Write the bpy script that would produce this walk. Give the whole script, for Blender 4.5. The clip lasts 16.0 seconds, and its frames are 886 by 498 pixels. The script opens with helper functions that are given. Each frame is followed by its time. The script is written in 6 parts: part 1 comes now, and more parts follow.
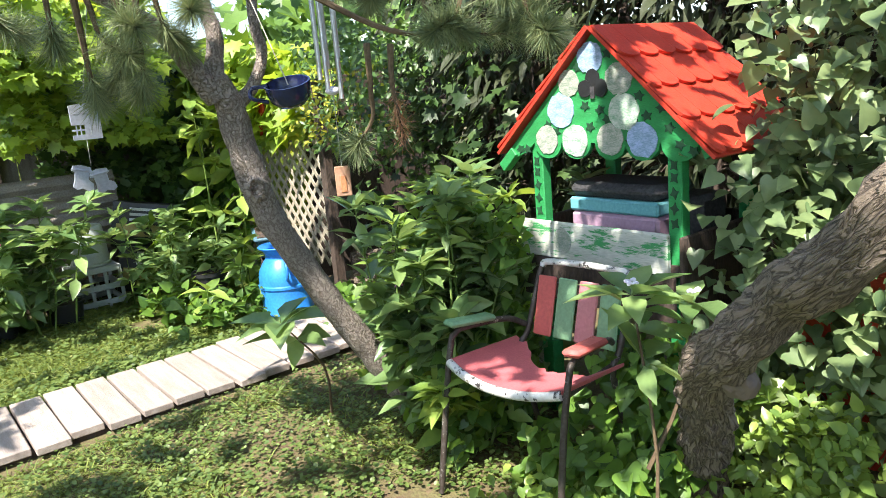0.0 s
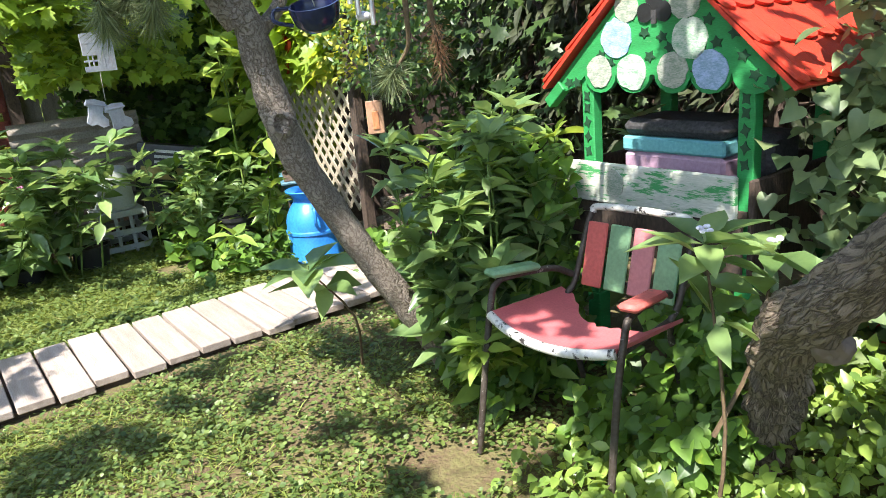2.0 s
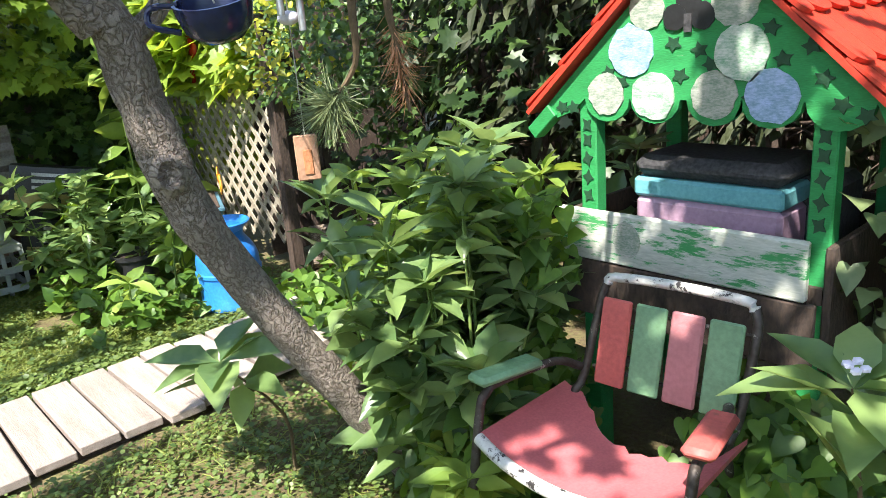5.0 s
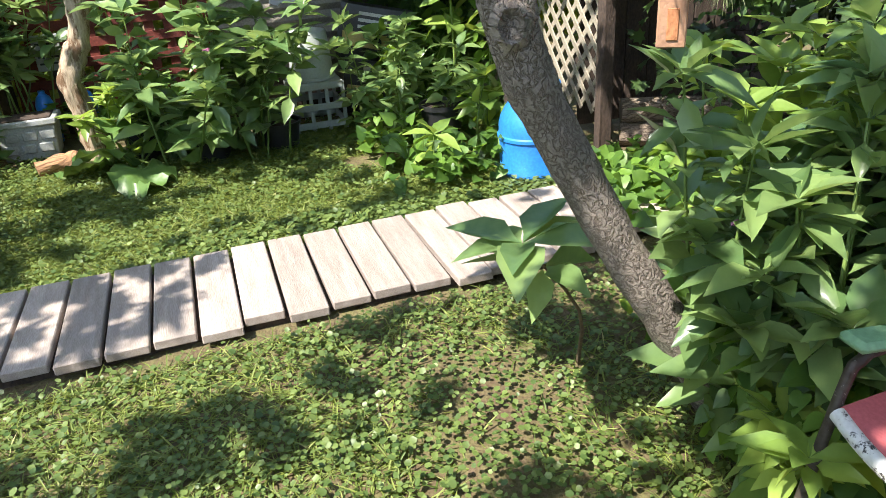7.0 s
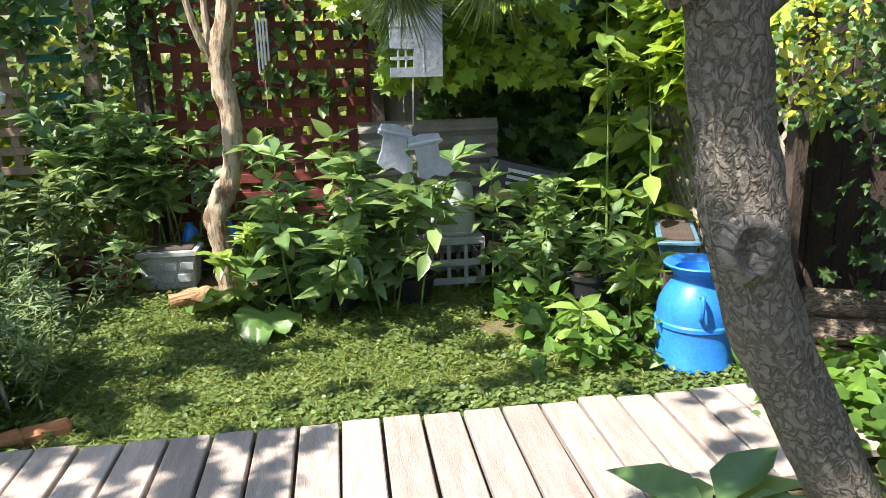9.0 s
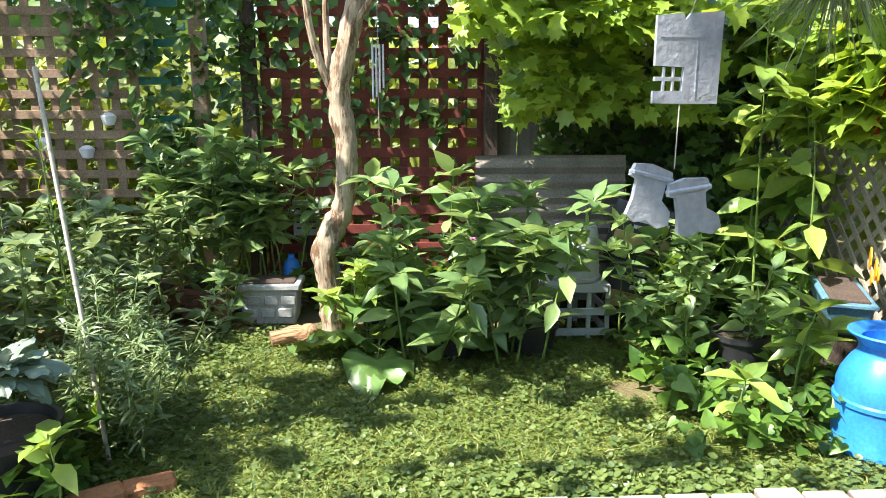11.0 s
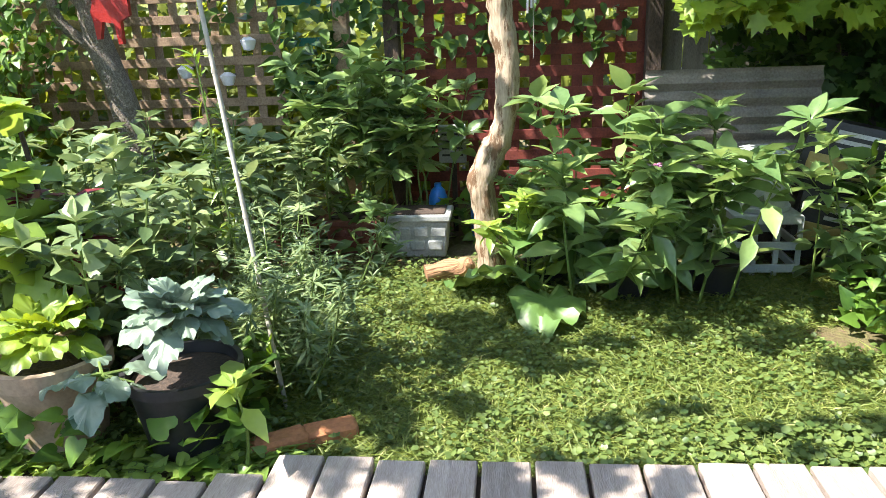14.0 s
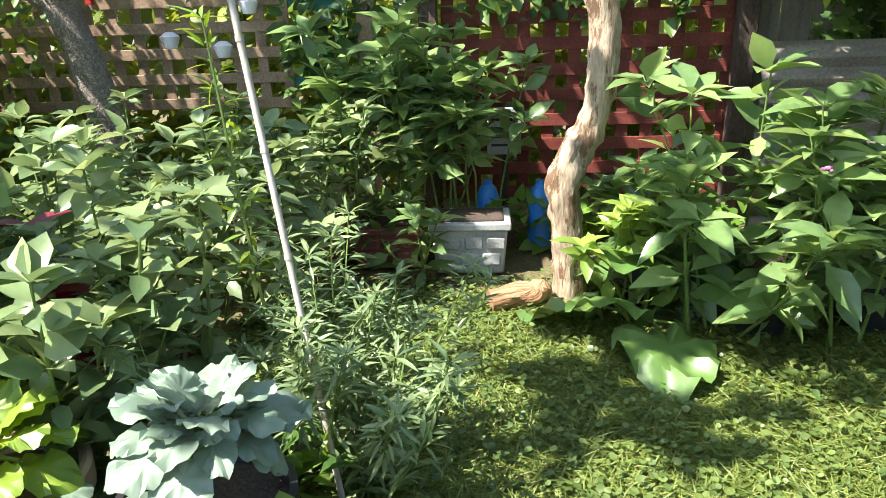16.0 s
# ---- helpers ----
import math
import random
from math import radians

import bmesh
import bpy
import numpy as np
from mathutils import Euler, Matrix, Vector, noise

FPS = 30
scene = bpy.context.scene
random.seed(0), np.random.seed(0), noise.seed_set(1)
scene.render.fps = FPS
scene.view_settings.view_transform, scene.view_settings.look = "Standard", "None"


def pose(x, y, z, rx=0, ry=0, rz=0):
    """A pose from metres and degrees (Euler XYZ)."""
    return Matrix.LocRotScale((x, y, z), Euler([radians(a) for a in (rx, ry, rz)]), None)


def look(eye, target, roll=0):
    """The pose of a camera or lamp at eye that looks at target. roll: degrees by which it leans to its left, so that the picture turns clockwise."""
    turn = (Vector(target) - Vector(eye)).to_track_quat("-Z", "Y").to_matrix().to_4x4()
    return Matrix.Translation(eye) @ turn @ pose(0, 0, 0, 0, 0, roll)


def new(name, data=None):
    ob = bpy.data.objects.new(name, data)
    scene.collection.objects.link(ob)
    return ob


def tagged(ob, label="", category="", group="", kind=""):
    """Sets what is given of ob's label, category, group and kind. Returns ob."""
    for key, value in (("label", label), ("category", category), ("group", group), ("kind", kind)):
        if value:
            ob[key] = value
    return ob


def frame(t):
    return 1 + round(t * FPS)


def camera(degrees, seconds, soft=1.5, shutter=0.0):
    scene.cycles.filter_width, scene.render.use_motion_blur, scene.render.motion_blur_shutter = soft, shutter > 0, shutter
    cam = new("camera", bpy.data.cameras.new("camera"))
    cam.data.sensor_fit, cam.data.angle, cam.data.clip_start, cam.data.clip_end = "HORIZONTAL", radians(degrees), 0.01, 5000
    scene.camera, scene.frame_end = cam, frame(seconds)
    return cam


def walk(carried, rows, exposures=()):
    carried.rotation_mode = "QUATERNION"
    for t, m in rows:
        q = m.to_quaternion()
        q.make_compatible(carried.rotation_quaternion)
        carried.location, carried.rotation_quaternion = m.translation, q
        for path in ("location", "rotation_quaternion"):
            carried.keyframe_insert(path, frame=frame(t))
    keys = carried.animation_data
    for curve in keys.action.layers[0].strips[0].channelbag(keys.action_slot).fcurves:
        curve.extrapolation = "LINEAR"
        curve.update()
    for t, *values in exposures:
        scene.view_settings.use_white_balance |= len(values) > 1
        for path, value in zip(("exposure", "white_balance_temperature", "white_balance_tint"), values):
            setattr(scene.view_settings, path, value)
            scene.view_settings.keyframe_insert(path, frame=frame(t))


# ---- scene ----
cam = camera(62.9, 16.0, 0.85)
PATH = [
    (0, (-0.165, -3.81, 1.324), (1.036, -2.27, 0.889), -5.1),
    (0.5, (-0.098, -3.815, 1.311), (1.013, -2.211, 0.874), -3.2),
    (1, (-0.071, -3.819, 1.31), (0.985, -2.189, 0.836), -3.9),
    (1.5, (-0.043, -3.789, 1.295), (0.971, -2.145, 0.778), -5.0),
    (2, (-0.079, -3.633, 1.27), (1.029, -2.068, 0.702), -5.3),
    (2.5, (-0.056, -3.491, 1.272), (1.138, -1.989, 0.707), -8.8),
    (3, (0.055, -3.377, 1.274), (1.353, -1.953, 0.739), -4.7),
    (3.2, (0.124, -3.351, 1.289), (1.395, -1.891, 0.788), -3.6),
    (5.3, (0.257, -3.016, 1.301), (1.507, -1.577, 0.696), -5.3),
    (5.5, (0.247, -3.007, 1.294), (1.387, -1.486, 0.671), -5.6),
    (6, (0.309, -2.968, 1.255), (1.259, -1.395, 0.466), -3.8),
    (6.5, (0.318, -2.89, 1.251), (0.978, -1.183, 0.443), -4.3),
    (7, (0.301, -2.752, 1.259), (0.85, -1.039, 0.386), -3.8),
    (7.5, (0.352, -2.638, 1.265), (0.846, -0.883, 0.443), -3.8),
    (8, (0.419, -2.54, 1.289), (0.75, -0.653, 0.714), -2.1),
    (8.2, (0.445, -2.486, 1.285), (0.667, -0.568, 0.766), -1.5),
    (10.3, (0.139, -2.148, 1.274), (0.489, -0.24, 0.788), -1.2),
    (10.5, (0.138, -2.087, 1.265), (0.362, -0.151, 0.815), -0.8),
    (11, (0.096, -1.995, 1.262), (0.186, -0.04, 0.848), -0.0),
    (11.5, (0.039, -1.965, 1.251), (-0.094, -0.019, 0.809), -0.8),
    (12, (0.013, -1.976, 1.257), (-0.368, -0.07, 0.784), -0.3),
    (12.5, (0.047, -1.979, 1.262), (-0.382, -0.089, 0.765), -0.5),
    (13, (-0.027, -1.927, 1.238), (-0.287, -0.012, 0.722), -0.6),
    (13.5, (-0.106, -1.835, 1.222), (-0.277, 0.084, 0.683), -0.4),
    (14, (-0.197, -1.725, 1.216), (-0.389, 0.172, 0.612), -2.2),
    (14.5, (-0.275, -1.546, 1.189), (-0.552, 0.322, 0.53), -0.9),
    (15, (-0.448, -1.357, 1.198), (-0.675, 0.502, 0.495), -0.9),
    (15.5, (-0.543, -1.192, 1.177), (-0.669, 0.667, 0.45), -1.2),
    (16, (-0.635, -0.977, 1.173), (-0.751, 0.901, 0.495), -1.8),
]
walk(cam, [(t, look(eye, target, roll)) for t, eye, target, roll in PATH],
     exposures=[(0, 2.02), (5.5, 2.0), (7, 1.87), (8, 1.78), (10.5, 2.2), (12.5, 2.27), (16, 2.28)])

# ---- light ----
SUN_FROM = Vector((-0.62, -0.30, 1.0)).normalized()
elev = math.asin(SUN_FROM.z)
azim = math.atan2(SUN_FROM.x, SUN_FROM.y)
world = bpy.data.worlds.new("sky")
scene.world = world
world.use_nodes = True
wn = world.node_tree.nodes
sky = wn.new("ShaderNodeTexSky")
sky.sky_type = "NISHITA"
sky.sun_disc = False
sky.sun_elevation = elev
sky.sun_rotation = azim
world.node_tree.links.new(sky.outputs[0], wn["Background"].inputs[0])
wn["Background"].inputs[1].default_value = 0.105
sun = new("sun", bpy.data.lights.new("sun", "SUN"))
sun.data.energy = 3.6
sun.data.angle = radians(0.53)
sun.data.color = (1.0, 0.95, 0.86)
sun.matrix_world = look(SUN_FROM * 30, (0, 0, 0))

# ---- materials ----
def mat_new(name):
    m = bpy.data.materials.new(name)
    m.use_nodes = True
    return m, m.node_tree.nodes, m.node_tree.links, m.node_tree.nodes["Principled BSDF"]


def surface(name, col, col2=None, rough=0.7, metal=0.0, scale=8.0, fine=90.0, bump=0.15, stretch=(1, 1, 1), rnd=0.0, wear=None, wear_at=0.62, bump_dist=0.01):
    """Paint, wood, stone: two scales of variation, optional worn patches of another colour, random value per object."""
    m, n, l, p = mat_new(name)
    col2 = col2 or tuple(c * 0.65 for c in col)
    tc = n.new("ShaderNodeTexCoord")
    mp = n.new("ShaderNodeMapping")
    mp.inputs["Scale"].default_value = stretch
    l.new(tc.outputs["Object"], mp.inputs[0])
    a = n.new("ShaderNodeTexNoise")
    a.inputs["Scale"].default_value = scale
    a.inputs["Detail"].default_value = 5
    b = n.new("ShaderNodeTexNoise")
    b.inputs["Scale"].default_value = fine
    b.inputs["Detail"].default_value = 4
    l.new(mp.outputs[0], a.inputs[0])
    l.new(mp.outputs[0], b.inputs[0])
    ad = n.new("ShaderNodeMath")
    ad.operation = "MULTIPLY_ADD"
    ad.inputs[1].default_value = 0.5
    l.new(b.outputs[0], ad.inputs[0])
    hf = n.new("ShaderNodeMath")
    hf.operation = "MULTIPLY"
    hf.inputs[1].default_value = 0.5
    l.new(a.outputs[0], hf.inputs[0])
    l.new(hf.outputs[0], ad.inputs[2])
    r = n.new("ShaderNodeValToRGB")
    r.color_ramp.elements[0].position = 0.36
    r.color_ramp.elements[1].position = 0.62
    r.color_ramp.elements[0].color = (*col2, 1)
    r.color_ramp.elements[1].color = (*col, 1)
    l.new(ad.outputs[0], r.inputs[0])
    out = r.outputs[0]
    if wear:
        w = n.new("ShaderNodeTexNoise")
        w.inputs["Scale"].default_value = scale * 1.7
        w.inputs["Detail"].default_value = 8
        w.inputs["Roughness"].default_value = 0.7
        l.new(mp.outputs[0], w.inputs[0])
        wr = n.new("ShaderNodeValToRGB")
        wr.color_ramp.elements[0].position = wear_at
        wr.color_ramp.elements[1].position = wear_at + 0.05
        l.new(w.outputs[0], wr.inputs[0])
        mx = n.new("ShaderNodeMixRGB")
        mx.inputs[2].default_value = (*wear, 1)
        l.new(wr.outputs[0], mx.inputs[0])
        l.new(out, mx.inputs[1])
        out = mx.outputs[0]
    if rnd:
        oi = n.new("ShaderNodeObjectInfo")
        mr = n.new("ShaderNodeMapRange")
        mr.inputs[3].default_value = 1 - rnd
        mr.inputs[4].default_value = 1 + rnd
        l.new(oi.outputs["Random"], mr.inputs[0])
        hs = n.new("ShaderNodeHueSaturation")
        l.new(mr.outputs[0], hs.inputs["Value"])
        l.new(out, hs.inputs["Color"])
        out = hs.outputs[0]
    l.new(out, p.inputs["Base Color"])
    p.inputs["Roughness"].default_value = rough
    p.inputs["Metallic"].default_value = metal
    if bump:
        bp = n.new("ShaderNodeBump")
        bp.inputs["Strength"].default_value = min(1.0, bump * 2)
        bp.inputs["Distance"].default_value = bump_dist
        l.new(ad.outputs[0], bp.inputs["Height"])
        l.new(bp.outputs[0], p.inputs["Normal"])
    return m


def leafy(name, dark, light, rough=0.45, trans=0.35, tip=None):
    """Leaves: colour varies leaf by leaf and over the plant; light shines through."""
    m, n, l, p = mat_new(name)
    g = n.new("ShaderNodeNewGeometry")
    r = n.new("ShaderNodeValToRGB")
    dark, light = (dark[0] * 1.35, *dark[1:]), (light[0] * 1.35, *light[1:])
    r.color_ramp.elements[0].color = (*dark, 1)
    r.color_ramp.elements[1].color = (*light, 1)
    if tip:
        e = r.color_ramp.elements.new(0.9)
        e.color = (*light, 1)
        r.color_ramp.elements[-1].color = (*tip, 1)
    tc = n.new("ShaderNodeTexCoord")
    nz = n.new("ShaderNodeTexNoise")
    nz.inputs["Scale"].default_value = 35
    nz.inputs["Detail"].default_value = 3
    l.new(tc.outputs["Object"], nz.inputs[0])
    ma = n.new("ShaderNodeMath")
    ma.operation = "MULTIPLY_ADD"
    ma.inputs[1].default_value = 0.5
    l.new(nz.outputs[0], ma.inputs[0])
    sb = n.new("ShaderNodeMath")
    sb.operation = "MULTIPLY_ADD"
    sb.inputs[1].default_value = 0.85
    sb.inputs[2].default_value = -0.17
    l.new(g.outputs["Random Per Island"], sb.inputs[0])
    l.new(sb.outputs[0], ma.inputs[2])
    l.new(ma.outputs[0], r.inputs[0])
    l.new(r.outputs[0], p.inputs["Base Color"])
    p.inputs["Roughness"].default_value = rough
    bp = n.new("ShaderNodeBump")
    bp.inputs["Strength"].default_value = 0.35
    bp.inputs["Distance"].default_value = 0.004
    l.new(nz.outputs[0], bp.inputs["Height"])
    l.new(bp.outputs[0], p.inputs["Normal"])
    t = n.new("ShaderNodeBsdfTranslucent")
    hs = n.new("ShaderNodeHueSaturation")
    hs.inputs["Value"].default_value = 1.7
    hs.inputs["Hue"].default_value = 0.475
    hs.inputs["Saturation"].default_value = 1.1
    l.new(r.outputs[0], hs.inputs["Color"])
    l.new(hs.outputs[0], t.inputs[0])
    mx = n.new("ShaderNodeMixShader")
    mx.inputs[0].default_value = trans
    l.new(p.outputs[0], mx.inputs[1])
    l.new(t.outputs[0], mx.inputs[2])
    l.new(mx.outputs[0], n["Material Output"].inputs[0])
    return m


def bark_mat(name, col, col2, scale=30.0, stretch=(1, 0.6, 1), bump=0.6):
    """Bark: plates parted by dark cracks, blotched with lichen."""
    m, n, l, p = mat_new(name)
    tc = n.new("ShaderNodeTexCoord")
    mp = n.new("ShaderNodeMapping")
    mp.inputs["Scale"].default_value = stretch
    l.new(tc.outputs["UV"], mp.inputs[0])
    nz = n.new("ShaderNodeTexNoise")
    nz.inputs["Scale"].default_value = scale * 1.6
    nz.inputs["Detail"].default_value = 8
    nz.inputs["Roughness"].default_value = 0.65
    l.new(mp.outputs[0], nz.inputs[0])
    fi = n.new("ShaderNodeTexNoise")
    fi.inputs["Scale"].default_value = scale
    fi.inputs["Detail"].default_value = 3
    fi.inputs["Distortion"].default_value = 0.6
    l.new(mp.outputs[0], fi.inputs[0])
    ce = n.new("ShaderNodeMath")
    ce.operation = "SUBTRACT"
    ce.inputs[1].default_value = 0.5
    l.new(fi.outputs[0], ce.inputs[0])
    ab = n.new("ShaderNodeMath")
    ab.operation = "ABSOLUTE"
    l.new(ce.outputs[0], ab.inputs[0])
    cr = n.new("ShaderNodeMapRange")
    cr.inputs[2].default_value = 0.09
    l.new(ab.outputs[0], cr.inputs[0])
    mu = n.new("ShaderNodeMath")
    mu.operation = "MULTIPLY_ADD"
    mu.inputs[1].default_value = 0.42
    l.new(cr.outputs[0], mu.inputs[0])
    nh = n.new("ShaderNodeMath")
    nh.operation = "MULTIPLY"
    nh.inputs[1].default_value = 0.75
    l.new(nz.outputs[0], nh.inputs[0])
    l.new(nh.outputs[0], mu.inputs[2])
    r = n.new("ShaderNodeValToRGB")
    r.color_ramp.elements[0].position = 0.3
    r.color_ramp.elements[1].position = 0.85
    r.color_ramp.elements[0].color = (*col2, 1)
    r.color_ramp.elements[1].color = (*col, 1)
    l.new(mu.outputs[0], r.inputs[0])
    l.new(r.outputs[0], p.inputs["Base Color"])
    p.inputs["Roughness"].default_value = 0.9
    bp = n.new("ShaderNodeBump")
    bp.inputs["Strength"].default_value = bump
    bp.inputs["Distance"].default_value = 0.012
    l.new(mu.outputs[0], bp.inputs["Height"])
    l.new(bp.outputs[0], p.inputs["Normal"])
    return m


M_BALSAM = leafy("balsam_leaf", (0.06, 0.155, 0.055), (0.195, 0.365, 0.13), 0.30, 0.32)
M_BALSAM_Y = leafy("balsam_leaf_light", (0.09, 0.21, 0.045), (0.23, 0.42, 0.09), 0.36, 0.34)
M_VINE = leafy("vine_leaf", (0.025, 0.085, 0.018), (0.11, 0.27, 0.04), 0.45, 0.34, tip=(0.32, 0.40, 0.06))
M_VINE_D = leafy("vine_leaf_dark", (0.02, 0.07, 0.02), (0.09, 0.21, 0.045), 0.42, 0.32)
# Darker copy of the vine leaf: the hedge's shade is put into its colour.
M_IVY = leafy("ivy_leaf_shaded", (0.012, 0.04, 0.012), (0.05, 0.12, 0.03), 0.45, 0.25)
M_GRAPE = leafy("grape_leaf", (0.08, 0.20, 0.03), (0.24, 0.44, 0.07), 0.4, 0.42, tip=(0.42, 0.46, 0.08))
M_SHRUB = leafy("shrub_leaf_grey", (0.06, 0.14, 0.06), (0.19, 0.32, 0.14), 0.4, 0.28)
M_YELLOW = leafy("yellow_leaf", (0.16, 0.26, 0.025), (0.36, 0.46, 0.05), 0.45, 0.4)
M_CLOVER = leafy("clover_leaf", (0.035, 0.09, 0.022), (0.115, 0.21, 0.055), 0.45, 0.25, tip=(0.27, 0.34, 0.13))
M_SUNLIT = leafy("sunlit_yard_leaf", (0.06, 0.13, 0.02), (0.18, 0.28, 0.045), 0.5, 0.45, tip=(0.50, 0.52, 0.12))
M_GRASS = leafy("grass_blade", (0.05, 0.115, 0.02), (0.155, 0.25, 0.055), 0.55, 0.28, tip=(0.42, 0.38, 0.17))
M_KALE = leafy("kale_leaf", (0.07, 0.16, 0.11), (0.17, 0.29, 0.22), 0.38, 0.15)
M_LETTUCE = leafy("lettuce_leaf", (0.08, 0.21, 0.03), (0.19, 0.34, 0.045), 0.4, 0.3)
M_RHUB = leafy("rhubarb_leaf", (0.04, 0.12, 0.03), (0.09, 0.20, 0.05), 0.42, 0.12)
# Brown-black sprays, darkened further to carry the shade inside the hedge.
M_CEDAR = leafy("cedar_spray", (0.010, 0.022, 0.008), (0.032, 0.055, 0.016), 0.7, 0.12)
M_PINE = leafy("pine_needle", (0.06, 0.13, 0.06), (0.20, 0.30, 0.14), 0.5, 0.2)
M_PINE_DEAD = leafy("dead_needle", (0.22, 0.15, 0.07), (0.44, 0.33, 0.18), 0.7, 0.2)
M_CANOPY = leafy("canopy_leaf", (0.03, 0.09, 0.02), (0.10, 0.24, 0.04), 0.5, 0.35)
M_DARKRED = leafy("dark_red_leaf", (0.06, 0.01, 0.012), (0.16, 0.02, 0.025), 0.4, 0.2)
M_STEM = surface("green_stem", (0.16, 0.24, 0.05), (0.09, 0.14, 0.03), 0.55, bump=0.05)
M_WOODSTEM = surface("woody_stem", (0.16, 0.11, 0.06), (0.07, 0.045, 0.025), 0.85)
M_BARK = bark_mat("grey_bark", (0.33, 0.275, 0.235), (0.155, 0.12, 0.098), 60, (0.8, 0.9, 1), 1.0)
M_BARK_D = bark_mat("dark_rough_bark", (0.29, 0.225, 0.17), (0.075, 0.053, 0.04), 48, (1, 0.4, 1), 1.0)
M_BARK_W = surface("peeling_pale_bark", (0.46, 0.37, 0.27), (0.24, 0.17, 0.11), 0.8, scale=6, fine=50, bump=0.4, stretch=(2, 2, 0.5), wear=(0.15, 0.085, 0.045), wear_at=0.52)
M_GROUND = surface("soil_and_moss", (0.13, 0.12, 0.045), (0.095, 0.06, 0.035), 0.95, scale=5, fine=60, bump=0.4, wear=(0.15, 0.10, 0.06), wear_at=0.6, bump_dist=0.03)
M_DECK = surface("weathered_deck_board", (0.42, 0.355, 0.315), (0.27, 0.215, 0.185), 0.8, scale=6, fine=70, bump=0.25, stretch=(6, 0.7, 6), rnd=0.18)
M_LATTICE_TAN = surface("tan_lattice_wood", (0.36, 0.25, 0.17), (0.19, 0.12, 0.08), 0.8, scale=9, stretch=(1, 1, 1), rnd=0.12)
M_LATTICE_RED = surface("red_brown_lattice", (0.22, 0.045, 0.03), (0.10, 0.022, 0.018), 0.75, scale=9, rnd=0.15)
M_LATTICE_WHITE = surface("faded_white_lattice", (0.38, 0.34, 0.27), (0.24, 0.20, 0.15), 0.8, scale=9, rnd=0.1)
M_FENCE = surface("grey_fence_board", (0.20, 0.18, 0.15), (0.09, 0.08, 0.065), 0.9, scale=5, stretch=(4, 4, 0.6), rnd=0.2)
# Rotten wood and soil; on the well's boards the dark colour stands for shade.
M_DARKWOOD_SHADE = surface("dark_rotten_wood_and_shade", (0.09, 0.06, 0.045), (0.03, 0.022, 0.018), 0.95, scale=8, stretch=(1, 1, 0.5), bump=0.4)
M_REDPAINT = surface("red_roof_paint", (0.62, 0.055, 0.028), (0.46, 0.035, 0.02), 0.5, scale=7, fine=120, bump=0.1)
M_GREENPAINT = surface("green_paint", (0.03, 0.30, 0.085), (0.02, 0.20, 0.055), 0.6, scale=9, fine=140, bump=0.12, stretch=(1, 0.6, 3), wear=(0.30, 0.36, 0.26), wear_at=0.66)
M_DKGREEN = surface("dark_green_paint", (0.015, 0.07, 0.03), (0.01, 0.045, 0.02), 0.6)
M_WHITEDOT = surface("white_dab_paint", (0.58, 0.60, 0.55), (0.17, 0.34, 0.21), 0.65, scale=22, fine=120, bump=0.1, stretch=(1, 1, 2.5))
M_BLUEDOT = surface("blue_dab_paint", (0.40, 0.50, 0.74), (0.16, 0.28, 0.40), 0.65, scale=22, fine=120, bump=0.1, stretch=(1, 1, 2.5))
M_GREYDOT = surface("grey_dab_paint", (0.46, 0.44, 0.40), (0.16, 0.24, 0.17), 0.65, scale=22, fine=120, bump=0.1, stretch=(1, 1, 2.5))
# White is sunlight and green the shadowed board, both put into the colour.
M_BOARDSUN = surface("sunlit_white_green_patches", (0.58, 0.58, 0.52), (0.40, 0.42, 0.36), 0.7, scale=7, stretch=(1, 0.5, 2.5), wear=(0.05, 0.28, 0.09), wear_at=0.53)
M_BLACKPLASTIC = surface("black_plastic", (0.022, 0.022, 0.024), (0.012, 0.012, 0.013), 0.5, scale=12, bump=0.05)
M_BLACKTARP = surface("faded_black_paint", (0.085, 0.08, 0.085), (0.02, 0.02, 0.022), 0.7, scale=6)
M_TEAL = surface("teal_paint", (0.16, 0.42, 0.46), (0.10, 0.30, 0.34), 0.6, scale=6)
M_MAUVE = surface("mauve_paint", (0.42, 0.27, 0.36), (0.32, 0.20, 0.28), 0.6, scale=6)
M_SEAT = surface("faded_red_seat_paint", (0.56, 0.14, 0.15), (0.44, 0.10, 0.11), 0.6, scale=6, fine=160, bump=0.06, wear=(0.40, 0.15, 0.13), wear_at=0.63)
M_SLATRED = surface("coral_slat_paint", (0.60, 0.13, 0.11), (0.45, 0.09, 0.08), 0.6, scale=7, wear=(0.36, 0.10, 0.08), wear_at=0.64)
M_SLATPINK = surface("dusty_pink_slat_paint", (0.50, 0.20, 0.21), (0.40, 0.15, 0.16), 0.6, scale=7, wear=(0.34, 0.16, 0.15), wear_at=0.64)
M_SLATGREEN = surface("sage_slat_paint", (0.20, 0.36, 0.20), (0.14, 0.26, 0.14), 0.6, scale=7, wear=(0.24, 0.30, 0.20), wear_at=0.64)
M_FRAME = surface("rusty_chair_tube", (0.10, 0.085, 0.075), (0.05, 0.035, 0.028), 0.5, metal=0.4, scale=18, wear=(0.42, 0.40, 0.37), wear_at=0.60)
M_FRAMEWHITE = surface("chipped_white_tube", (0.66, 0.65, 0.62), (0.5, 0.48, 0.45), 0.5, scale=26, wear=(0.03, 0.025, 0.025), wear_at=0.55)
M_BLUE = surface("blue_enamel", (0.03, 0.22, 0.66), (0.02, 0.15, 0.5), 0.35, scale=7, fine=80, bump=0.05, wear=(0.10, 0.28, 0.55), wear_at=0.66)
